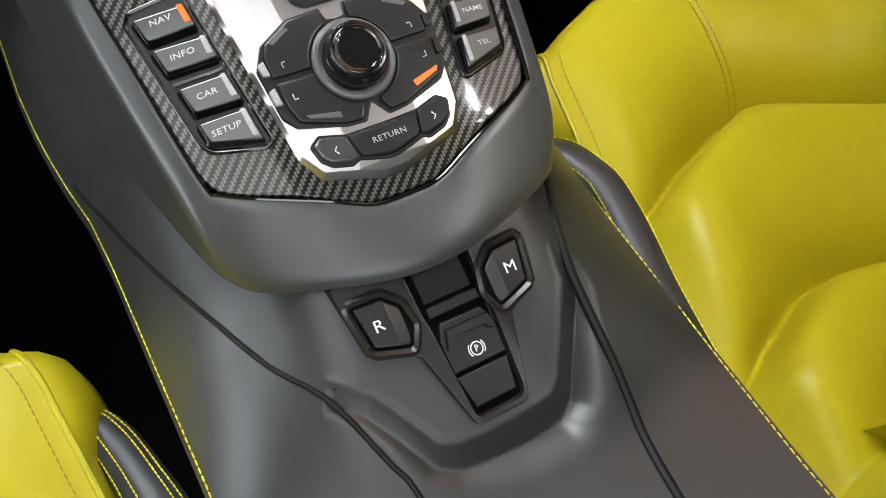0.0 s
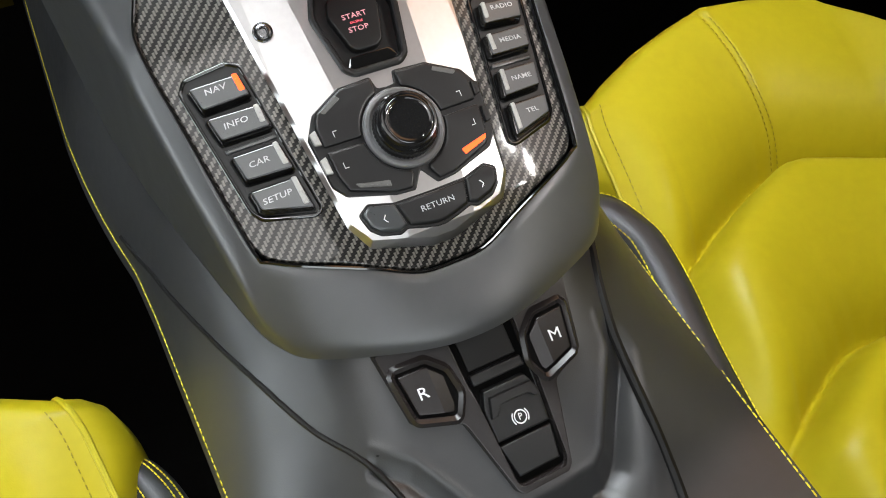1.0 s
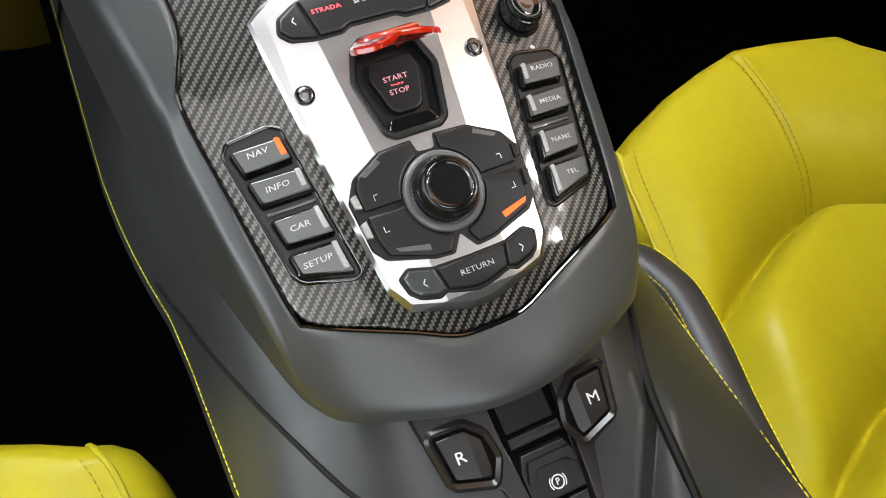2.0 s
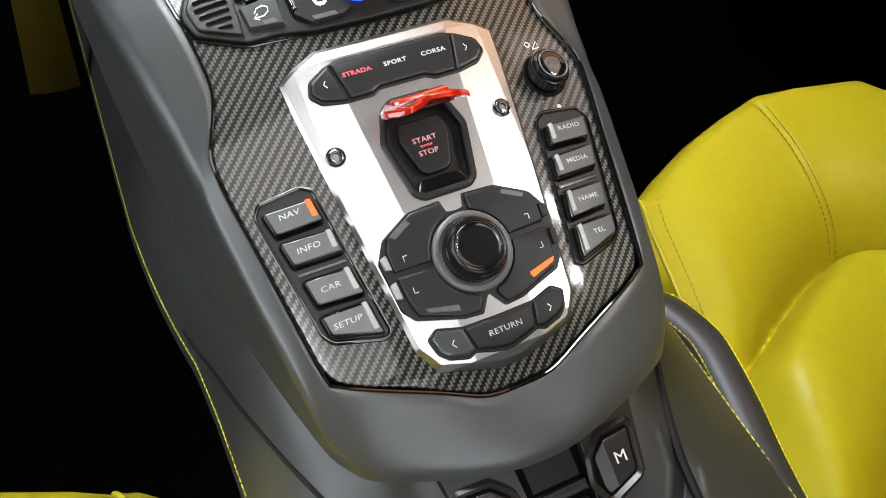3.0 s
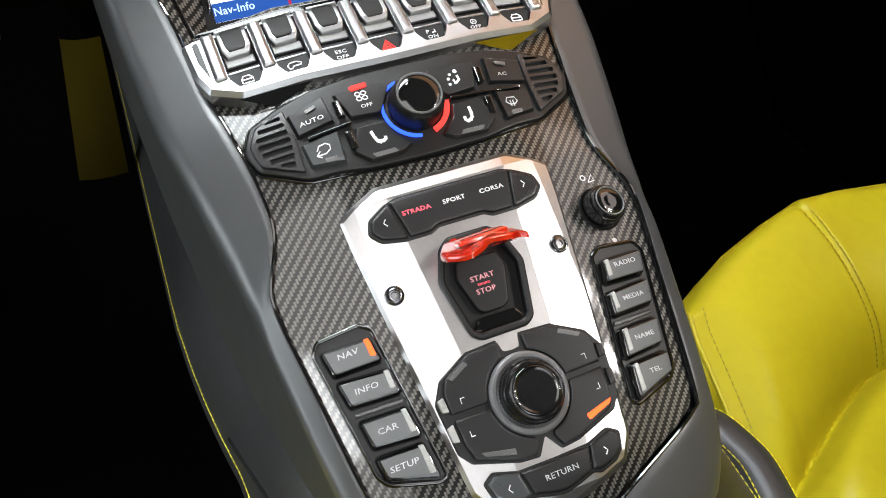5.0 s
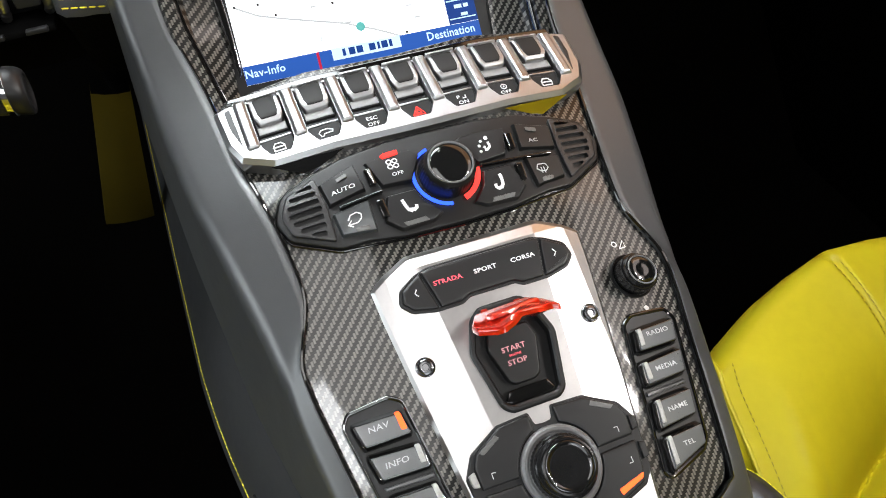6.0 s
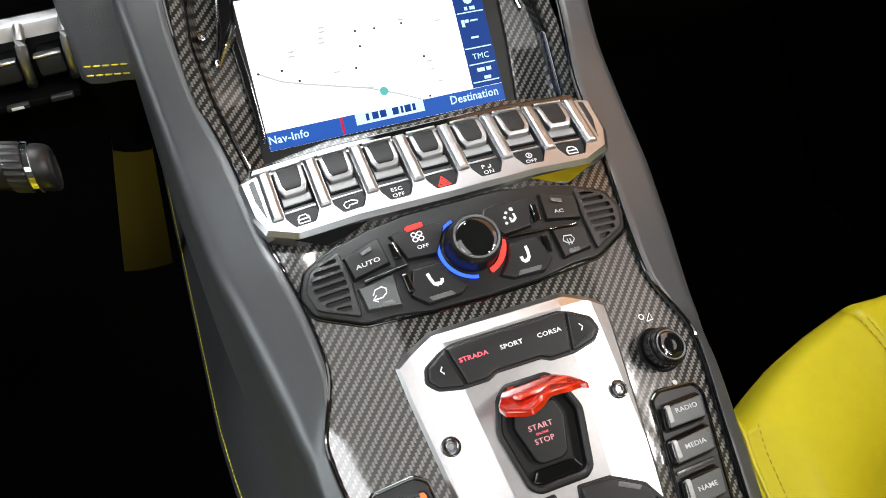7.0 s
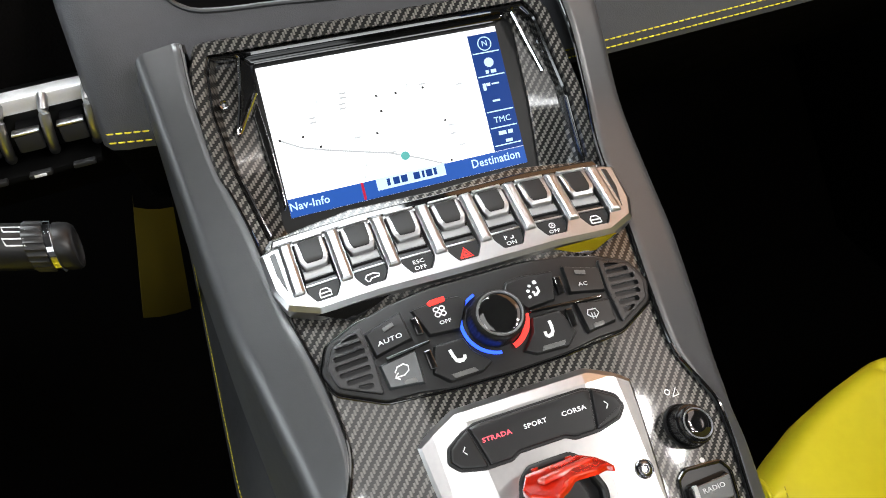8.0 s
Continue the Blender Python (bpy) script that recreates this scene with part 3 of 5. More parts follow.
def plate_warp(x, y, h):
    """The plate's flanks fall away a little to both sides, and its lower lip curls down."""
    fall = 0.14 * max(0.0, abs(x) - (18 + 0.107 * (y - 310))) + 0.5 * max(0.0, 309 - y) + 0.35 * max(0.0, y - 446.5)
    return W(x, y, h - fall)


plate = thing("control_plate", prism(PLATE, -6, 1.5, 2.6, 1, holes=[BEZEL], cut=KNEES + [("fold", -1), ("fold", 1), ("y", 309), ("y", 446.5)]), METAL,
              "brushed aluminium control plate on the carbon console", "control panel", warp=plate_warp, sharp=7)

# mode selector
MODE = rounded(mirrored([(0, 444.5), (29, 444.5), (36, 442.5), (45, 438), (47, 432.5), (42.5, 428.5), (31, 426.3), (17, 426.3), (12.5, 428.3), (0, 428.3)]), 1.2)
part("mode_bezel", prism(inset(MODE, -0.9), -2, 2.0, 0.5, cut=KNEES), BLACK, plate, "black recess rim", warp=W)
mode_key = part("mode_key", prism(rounded([(-28.3, 426.7), (-32.6, 443.5), (-28, 444.3), (28, 444.3), (32.6, 443.5), (28.3, 426.7), (17, 426.7), (12.5, 428.6), (-12.5, 428.6), (-17, 426.7)], 0.8), 0, 4.0, 1.2, cut=KNEES), KEY, plate, warp=W)
for text, x, mat in (("STRADA", -20.8, RED_TEXT), ("SPORT", -0.3, WHITE), ("CORSA", 20.6, WHITE)):
    lettering(text, x, 436.9, 2.4, 4.05, W, mat, mode_key, 1.2, weight=0.045)
for s in (-1, 1):
    k = part("arrow_key", prism(rounded(ccw([(s * 33.4, 443.4), (s * 36.5, 442), (s * 44.6, 437.7), (s * 46.4, 432.6), (s * 42.3, 428.8), (s * 31, 426.6), (s * 29.2, 426.8)]), 0.8), 0, 3.4, 1.2), KEY, plate, warp=W)
    part("arrow_mark", strokes([[(s * 37.5, 436.8), (s * 39, 435.2), (s * 37.5, 433.6)]], 0.55, 3.3, 3.5), WHITE, k, warp=W)

# start button in its well
well = part("start_bezel", ring_slab(inset(BEZEL, -0.7), inset(BEZEL, 2.6), -6, 3.4, 0.9), BLACK, plate, "black hexagonal bezel", warp=W)
part("start_well", prism(inset(BEZEL, 0.6), -8, -3.6, 0.2), RUBBER_AND_CREASE, plate, "deep dark well", warp=W)
part("well_sill", prism(rounded([(-14, 381), (-10.5, 385.5), (10.5, 385.5), (14, 381), (11, 379.6), (-11, 379.6)], 1.0), -5, 0.4, 1.0), GLOSS, well, "glossy black sill", warp=W)
START = rounded(ccw([(-13.6, 404), (-11, 411), (11, 411), (13.6, 404), (8.6, 389), (5, 387), (-5, 387), (-8.6, 389)]), 1.5)
start = part("start_button", prism(START, -6, 1.2, 0.9, 3), KEY, plate, "black start-stop button", warp=W)
lettering("START", -0.5, 401.8, 2.7, 1.25, W, PINK_TEXT, start, 1.15)
lettering("ENGINE", -0.7, 399.0, 1.1, 1.25, W, RED_TEXT, start, 1.2)
lettering("STOP", -0.9, 396.0, 2.7, 1.25, W, PINK_TEXT, start, 1.15)


def red_cover():
    """The raised flap, drawn flat from its hinge: a faceted slab with a long rib, a beak and a hooked corner."""
    bm = prism(rounded(ccw([(-15, 0), (14, 0), (21, 5), (25.5, 15), (24, 17.5), (20.5, 15.5), (15, 19.5), (3, 21), (-3, 24.5), (-9, 28), (-12, 26.5), (-20, 19), (-20.5, 10)]), 1.2), 0, 3.2, 1.2, 3)
    rib = prism(rounded([(-13, 12), (14, 8), (17, 11), (-11, 17)], 1.0), 2.6, 5.0, 1.3, 3)
    me = bpy.data.meshes.new("rib")
    rib.to_mesh(me)
    rib.free()
    bm.from_mesh(me)
    bpy.data.meshes.remove(me)
    for v in bm.verts:
        v.co.z -= 0.008 * v.co.x ** 2 + (1.8 if v.co.y > 23.5 else 0)
    return bm


HINGE = W(0, 418.5, 5.5)


def flap(x, d, n):
    """The flap stands open over the button, rising towards the rear."""
    c, s = math.cos(radians(31)), math.sin(radians(31))
    return HINGE + Vector((x, -d * c + n * s, d * s + n * c)) / 1000


cover = part("safety_cover", red_cover(), RED_COVER, plate, "raised glossy red flip-up cover", warp=flap, sharp=35)
for x in (-9, 9):
    part("cover_arm", prism(rounded([(x - 1.8, 415.5), (x + 1.8, 415.5), (x + 1.8, 420.5), (x - 1.8, 420.5)], 0.6), -3, 5.5, 0.6), RED_COVER, cover, warp=W)

# screws
for x in (-46, 45.6):
    screw = part("screw", lathe([(4.9, 0.5), (4.9, 1.7), (4.5, 2.0), (4.0, 1.7), (3.7, 2.4), (2.8, 2.8), (1.9, 2.8), (1.6, 1.8)], 28, (x, 405.5, 0)), SCREW, plate, "blackened steel socket screw")
    for v in screw.data.vertices:
        v.co = plate_warp(*v.co) + Vector((0, -0.0005, 0.0008))

# ---- menu controller with four pads ----
RIGHT_PAD = [(6.5, 374), (23, 373.2), (38, 366.4), (41, 361.5), (40.6, 352.4)] + arc(0, 350.3, 21.2, 6, 72, 8)
LOW_PAD = [(40.4, 350.2), (39.6, 340), (37, 333), (16, 326.6), (7.4, 326), (4.2, 331)] + arc(0, 350.3, 21.2, -76, -2, 8)
controller = thing("menu_controller", prism(rounded(mirrored([(0, 369), (4.5, 369.5), (6.0, 375), (23.5, 374.3), (40, 366.8), (46, 358), (43.6, 337), (38.6, 331.6), (16, 325.5), (6, 324.8), (0, 332)]), 1.0), -1.5, 2.4, 0.6, cut=KNEES), BLACK,
                   "black rotary menu controller with four corner pads", "controller", warp=W)
for s in (-1, 1):
    for pad, lamp, lit, tick in ((RIGHT_PAD, [(24.5, 369.3), (34.5, 365), (36.5, 366.4), (26, 371)], False, [(32, 357.5), (34, 357.5), (34, 355.2)]),
                                 (LOW_PAD, [(24, 331.4), (37, 335), (38.2, 337), (23.2, 334)], s > 0, [(33, 342), (35, 342), (35, 344.4)])):
        if s < 0 and pad is LOW_PAD:
            lamp = [(17, 329.2), (32, 332.8), (33.5, 334.8), (17, 331.8)]
        k = part("pad_key", prism(rounded(ccw([(s * x, y) for x, y in pad]), 0.9), 1, 4.4, 1.1), KEY, controller, warp=W)
        part("indicator_lens", prism(rounded(ccw([(s * x, y) for x, y in lamp]), 0.5), 4.0, 4.65, 0.25), ORANGE_LED if lit else LENS_DIM, k, "lit orange lamp" if lit else "unlit grey lens", warp=W)
        part("corner_mark", strokes([[(s * x, y) for x, y in tick]], 0.35, 4.4, 4.5), WHITE, k, warp=W)
    for y0, y1 in ((353.8, 360.3), (341.5, 349)):
        part("side_tab", prism(rounded(ccw([(s * 41.0, y0), (s * 44.4, y0 + 0.6), (s * 45.0, y1 - 1), (s * 41.6, y1)]), 0.6), 1, 4.3, 0.6), LENS_OFF if s < 0 else BLACK, controller, "small translucent side tab", warp=W)
dial = part("dial_ring", lathe([(20.4, 1), (20.4, 4.4), (19.9, 5.4), (19.0, 5.9), (17.6, 5.6), (16.6, 4.6), (16.4, 3.4)], 64, (0, 350.3, 0)), RING_GREY, controller, "satin grey ring", warp=W, sharp=25)
knob = part("dial_knob", lathe([(15.9, 3.5, 1), (15.9, 10.5, 1), (15.5, 11.5), (14.9, 12.2), (14.5, 14.6), (14.1, 16.2), (13.3, 17.2), (12.4, 17.4), (11.9, 16.8)], 96, (0, 350.3, 0), depth=0.35), DIAL, controller, "glossy black dial", warp=W, sharp=30)
part("dial_cap", lathe([(12.1, 15), (12.1, 16.8), (11.7, 17.2), (11.0, 17.3), (10.2, 16.9), (9.4, 16.7), (4, 16.75), (0.5, 16.8)], 48, (0, 350.3, 0)), GLOSS, knob, "gloss black push cap", warp=W)
RETURN = mirrored([(0, 322), (19, 322.3), (31.5, 325.3), (36.3, 322.6), (34.2, 316.2), (30, 313.2), (21, 311.2), (17, 312.4), (8, 310.4), (2, 309.4), (0, 309.4)])
row = thing("return_rocker", prism(inset(rounded(RETURN, 0.9), -0.8), -2, 1.9, 0.4), BLACK, "black rocker with a lettered return key", "rocker switch", warp=W)
k = part("return_key", prism(rounded(mirrored([(0, 321.8), (18.4, 322), (15.6, 312.4), (8, 310.8), (2, 309.8), (0, 309.8)]), 0.7), 0, 3.8, 1.1), KEY, row, warp=W)
lettering("RETURN", 0.9, 316.4, 2.9, 3.85, W, GREY_PRINT, k, 1.15)
for s in (-1, 1):
    # the left key's grey stands for the light it reflects
    k = part("arrow_key", prism(rounded(ccw([(s * 19.2, 322.2), (s * 31.5, 325), (s * 35.9, 322.4), (s * 33.9, 316.5), (s * 29.8, 313.5), (s * 21, 311.6), (s * 16.6, 312.8)]), 0.8), 0, 3.4, 1.3), KEY_LACQUER if s < 0 else KEY, row, warp=W)
    part("arrow_mark", strokes([[(s * 25.5, 319.4), (s * 27, 317.8), (s * 25.5, 316.2)]], 0.5, 3.3, 3.5), WHITE, k, warp=W)

# ---- side key columns ----
KEY_ROWS = [((65, 393.2), (88.7, 395.8), (86.2, 386), (63, 384)), ((61, 378.5), (86, 382), (83.6, 372), (59.6, 369.2)),
            ((59.5, 361.8), (82, 364.3), (79.6, 353.6), (57.2, 350.3)), ((57.5, 346.2), (80.2, 348.8), (78.4, 340.4), (55.2, 332.6))]
GROUP = rounded(ccw([(62.5, 397), (68, 400.4), (89, 400.8), (92.6, 396.5), (82.4, 343), (78.5, 338.3), (55, 330.6), (51.8, 331.6)]), 1.6)
for s, words in ((-1, ("NAV", "INFO", "CAR", "SETUP")), (1, ("RADIO", "MEDIA", "NAME", "TEL"))):
    g = ccw([(s * x, y) for x, y in GROUP])
    col = thing("key_column", prism(inset(g, -0.2), -6, -3.2, 0.3), BLACK, "column of four lettered black menu keys", "key column", warp=W, group="menu key columns")
    part("rim", ring_slab(inset(g, -1.4), inset(g, 0.4), -5, -2.2, 0.5), GLOSS, col, "thin gloss black rim", warp=W)
    part("divider", prism(ccw([(s * 58.8, 364.6), (s * 83, 367.2), (s * 83.4, 368.8), (s * 59, 366.4)]), -4, -1.6, 0.4), KEY_LACQUER, col, "grey strip", warp=W)
    for quad, word in zip(KEY_ROWS, words):
        q = rounded(ccw([(s * x, y) for x, y in quad]), 1.2)
        grown = inset(q, -1.9)
        key = part("menu_key", prism(grown, -4.5, 2.6, 0.4, 2, chamfer=1.9), GLOSS, col, "gloss black key with a grey face", warp=W, sharp=20)
        part("key_face", prism(inset(q, 0.3), 1.5, 3.2, 0.4, 2), KEY_LACQUER, key, "grey lacquered key face", warp=W, sharp=25)
        cx, cy = sum(x for x, y in quad) / 4 * s, sum(y for x, y in quad) / 4
        lettering(word, cx + (-1.5 if s < 0 else 1.0), cy + (1.6 if word in ("NAV", "RADIO") else 0.5), 2.9 if s < 0 else 2.5, 3.25, W, GREY_PRINT, key, 1.25, weight=0.02, angle=5 * s)
        (ax, ay), (bx, by) = quad[0], quad[3]
        lens = [(ax + 0.4, ay + 0.6), (ax + 3.0, ay + 0.9), (bx + 4.2, by + 2.6), (bx + 1.2, by + 2.2)]
        lit = word == "NAV"
        part("indicator_lens", prism(rounded(ccw([(s * x, y) for x, y in lens]), 0.8), 0.5, 3.5, 0.5), ORANGE_LED if lit else LENS_OFF, key, "lit orange lamp" if lit else "unlit grey lens", warp=W)

# ---- volume knob ----
vol = thing("volume_knob", lathe([(12.2, -4.5), (12.2, -2.6), (11.8, -1.8), (11.0, -2.2), (10.8, -3)], 56, (78.5, 418.6, 0)), BLACK, "black volume knob beside the key column", "knob", warp=W)
k = part("knob_body", lathe([(10.6, -4), (10.6, 6, 1), (10.6, 7.5, 1), (10.1, 8.2), (9.4, 8.4), (9.2, 11), (8.7, 11.9), (7.9, 12.2), (7.4, 11.6)], 72, (78.5, 418.6, 0), depth=0.3), DIAL, vol, "satin black grip", warp=W, sharp=30)
part("cap_rim", lathe([(8.1, 11.4), (8.1, 12.4), (7.7, 12.7), (7.3, 12.4), (7.3, 11.4)], 48, (78.5, 418.6, 0)), RING_GREY, k, "thin grey rim", warp=W)
part("knob_cap", lathe([(7.5, 10.8), (7.4, 11.8), (6.6, 12.2), (3, 11.9), (0.5, 11.9)], 40, (78.5, 418.6, 0)), GLOSS, k, "gloss black cap", warp=W)
part("volume_mark", strokes([arc(76.4, 434.6, 1.4, 0, 360, 14), [(78.6, 432.2), (82.6, 432.8), (82.2, 436), (78.6, 432.2)]], 0.5, -4.2, -3.85), WHITE, vol, "white printed symbol", warp=W)
part("power_mark", prism(arc(80, 403.2, 1.4, 0, 330, 10), -4.3, -3.85, 0.1), WHITE, vol, warp=W)

# ---- climate panel ----
CLIMATE = rounded(mirrored([(0, 509.5), (26, 509.5), (69, 504.5), (86, 500), (92.3, 488.5), (88, 478), (65.5, 466), (31, 461.7), (0, 461)]), 2.5)
climate = thing("climate_panel", prism(CLIMATE, -7, 0.2, 0.9, 3, cut=KNEES), BLACK, "black climate control panel with vents and a lit dial", "control panel", warp=W)
part("panel_rim", ring_slab(inset(CLIMATE, -1.3), inset(CLIMATE, -0.1), -6, -2.4, 0.5), GLOSS, climate, "gloss black rim", warp=W)
for s in (-1, 1):
    cheek = rounded(ccw([(s * 67, 502), (s * 83.5, 498.2), (s * 89, 489.8), (s * 86.2, 479.4), (s * 66, 469.2), (s * 65.2, 486)]), 2)
    slots = []
    for i, (x0, x1) in enumerate(((69.5, 77), (68.6, 81.5), (68.2, 84), (68.0, 85), (68.2, 84.6), (68.6, 82.4), (69.4, 78.5))):
        y = 473.8 + i * 3.85
        slots.append(rounded(ccw([(s * x0, y - 0.2), (s * x1, y + 1.0), (s * x1, y + 3.4), (s * x0, y + 2.2)]), 1.0))
    grille = part("vent_grille", prism(cheek, -1, 2.6, 0.8, 2, holes=slots), VENT, climate, "grey vent plate with seven slots", warp=W)
    # black sheet in place of the shade behind the vent slots
    part("vent_floor", prism(inset(cheek, 0.8), -2.4, -1.2, 0.1), SHADE_BLACK, grille, "black sheet for the shade behind the slots", warp=W)
    keys = {"upper_outer": [(43.2, 486.4), (64.4, 484.6), (66.4, 497.6), (45, 501.6)], "lower_outer": [(44.6, 466.6), (63.2, 469.8), (64.4, 481.8), (43.6, 482.6)],
            "upper_inner": [(18.4, 484.6), (35.4, 485.6), (40.4, 500.4), (24, 502.4), (13, 501.4), (9.5, 497)], "lower_inner": [(18.6, 481.8), (35, 481.8), (40.2, 469.6), (32.6, 463.6), (14.5, 464.2), (8, 467.6), (16, 475)]}
    made = {}
    for k, poly in keys.items():
        # grey on the left key only, for the light it catches
        mat = KEY_LACQUER if k == "lower_outer" and s < 0 else KEY
        made[k] = part("climate_key", prism(rounded(ccw([(s * x, y) for x, y in poly]), 1.0), -0.5, 3.2, 0.5, chamfer=1.0), mat, climate, warp=W, sharp=18)
    for y0, y1, x0 in ((471.5, 480.6, 36.6), (487.6, 496.6, 37.4)):
        part("rocker_tab", prism(rounded(ccw([(s * x0, y0), (s * (x0 + 3.8), y0 + 0.2), (s * (x0 + 4.4), y1 - 0.4), (s * (x0 + 0.6), y1)]), 0.6), -0.5, 4.0, 0.7), GLOSS, climate, "gloss black rocker tab", warp=W)
    part("long_rib", prism(rounded(ccw([(s * (36 if s < 0 else 19), 483.2), (s * 59.5, 481.9), (s * 60, 483.4), (s * (36 if s < 0 else 19), 484.6)]), 0.4), -0.5, 4.6, 0.6), GLOSS, climate, "gloss black rib", warp=W)
    part("indicator_lens", prism(rounded(ccw([(s * 50.6, 495.2), (s * 56.4, 494.2), (s * 56.8, 496.2), (s * 51, 497.2)]), 0.5), 3, 3.45, 0.2), LENS_DIM, made["upper_outer"], warp=W)
    part("indicator_lens", prism(rounded(ccw([(s * 48.4, 468.4), (s * 55, 469.2), (s * 55.4, 471.2), (s * 48.8, 470.6)]), 0.8), 3, 3.45, 0.2), LENS_DIM, made["lower_outer"], warp=W)
    part("indicator_lens", prism(rounded(ccw([(s * 17.5, 465.3), (s * 30, 465.2), (s * 31.4, 467.2), (s * 19, 467.4)]), 0.5), 3, 3.45, 0.2), LENS_DIM, made["lower_inner"], warp=W)
    # heated-seat mark: a leaning back and a seat, both plump
    cx = s * 24.8
    part("seat_mark", strokes([[(cx - 3.2, 477.6), (cx - 2.6, 475), (cx - 1.6, 472.4), (cx + 0.4, 471.4)], [(cx - 1.2, 472.2), (cx + 1.6, 471.8), (cx + 3.0, 472.6), (cx + 3.2, 473.8)]] if s < 0 else
                              [[(cx + 2.0, 477.6), (cx + 2.2, 475), (cx + 1.8, 472.4), (cx + 0.2, 470.8)], [(cx + 1.2, 471.4), (cx - 1.2, 470.8), (cx - 2.2, 471.8), (cx - 2.2, 473.4)]], 1.7, 3.1, 3.3), WHITE, made["lower_inner"], "white seat symbol", warp=W)
    if s < 0:
        lettering("AUTO", -54.8, 489.9, 2.45, 3.25, W, WHITE, made["upper_outer"], 1.35, weight=0.03, angle=-1)
        part("air_mark", strokes([[(-58.2, 473.6), (-53.6, 473.2), (-51, 474.4), (-50.6, 476.4), (-52.6, 477.8), (-56, 477.6), (-57.8, 475.6)], [(-56.2, 472.2), (-58.6, 473.6), (-56.2, 475.2)]], 0.6, 3.1, 3.3), WHITE, made["lower_outer"], "white recirculation symbol", warp=W)
        fan = made["upper_inner"]
        lettering("OFF", -24.9, 490.2, 2.05, 3.25, W, WHITE, fan, 1.25, weight=0.02)
        for ax, ay in ((-1.6, 1.6), (1.6, 1.6), (-1.6, -1.6), (1.6, -1.6)):
            part("fan_mark", strokes([arc(-25.8 + ax, 495.6 + ay * 0.84, 1.35, 0, 360, 10)], 0.6, 3.1, 3.3), WHITE, fan, warp=W)
        part("indicator_lens", prism(rounded(ccw([(-21, 500), (-30, 499.2), (-31, 501.2), (-29, 502.2), (-21, 502.6)]), 0.7), 3, 4.2, 0.5), RED_LED, fan, "lit red lamp", warp=W)
    else:
        lettering("AC", 52.4, 489.8, 2.1, 3.25, W, GREY_PRINT, made["upper_outer"], 1.35, weight=0.02)
        d = made["lower_outer"]
        part("defrost_mark", strokes([[(47.8, 475.2), (49, 477.2), (53.4, 477.2), (54.4, 475.2), (52.6, 473.6), (49.6, 473.6), (47.8, 475.2)], [(50.2, 472.6), (50.2, 475.6)], [(51.8, 472.6), (51.8, 475.6)]], 0.55, 3.1, 3.3), GREY_PRINT, d, "grey defrost symbol", warp=W)
        a = made["upper_inner"]
        part("airflow_mark", strokes([arc(27.4, 496.6, 0.6, 0, 360, 8), [(27.6, 494.2), (27.9, 491.8), (26, 490.6), (24.6, 490.8)], [(25.4, 492.4), (24.6, 491.6)]], 1.3, 3.1, 3.3), WHITE, a, "white airflow symbol", warp=W)
        for ax, ay in ((22.2, 490.4), (22.4, 493.2), (24.0, 495.4)):
            part("air_dot", prism(arc(ax, ay, 0.9, 0, 340, 8), 3.0, 3.3, 0.05, 1), WHITE, a, warp=W)
part("blue_arc", prism(arc(0, 485, 18.4, 108, 262, 22) + arc(0, 485, 16.9, 262, 108, 22), 0.5, 2.4, 0.15), BLUE_LED, climate, "lit blue cold scale", warp=W)
part("red_arc", prism(arc(0, 485, 18.4, -72, -5, 12) + arc(0, 485, 15.6, -5, -72, 12), 0.5, 2.4, 0.15), RED_LED, climate, "lit red warm scale", warp=W)
k = part("temperature_dial", lathe([(14.6, 0.5), (14.4, 9, 1), (14.0, 13.5, 1), (13.5, 14.6), (13.1, 15.6), (12.8, 16.6), (12.2, 17.2), (11.6, 17.3), (11.2, 16.7)], 96, (0, 485, 0), depth=0.45), RUBBER_AND_CREASE, climate, "knurled black dial", warp=W, sharp=30)
part("cap_rim", lathe([(12.1, 16), (12.1, 17.5), (11.6, 17.9), (11.0, 17.5), (10.9, 16.1)], 56, (0, 485, 0)), RING_GREY, k, "thin grey rim", warp=W)
part("dial_cap", lathe([(11.0, 15.5), (11.0, 16.6), (10, 17.0), (7, 17.3), (3, 17.5), (0.5, 17.55)], 48, (0, 485, 0)), GLOSS, k, "gloss black cap", warp=W)

# ---- toggle switch bank ----
BANK = rounded(mirrored([(0, 557.5), (98, 557.5), (105, 555), (103.5, 531), (99, 519.8), (83, 512.8), (0, 512)]), 0.8)
PITCH = 25.9
slots = []
for i in range(7):
    cx = (i - 3) * PITCH
    base = 517.5 + 0.01 * abs(cx)
    slots.append(rounded(ccw([(cx - 9.3, 555.5), (cx + 9.3, 555.5), (cx + 9.3, base + 6), (cx + 5.5, base), (cx - 5.5, base), (cx - 9.3, base + 6)]), 1.2))
bank = thing("switch_bank", prism(BANK, -8, 3.6, 2.4, 1, holes=slots, cut=KNEES), SILVER, "satin silver bank of seven toggle switches", "switch bank", warp=WB, sharp=30)
# black floor gives the toggle slots their shade
part("bank_floor", prism(inset(BANK, 3), -9, -5.5, 0.3, cut=KNEES), SHADE_BLACK, bank, "black floor for the shade in the slots", warp=WB)
part("top_rail", prism(rounded([(-98, 557.8), (98, 557.8), (96, 563), (-96, 563)], 1), -6, 1.4, 1.2, cut=[("x", -50), ("x", 50)]), GLOSS, bank, "gloss black strip below the display", warp=WB)
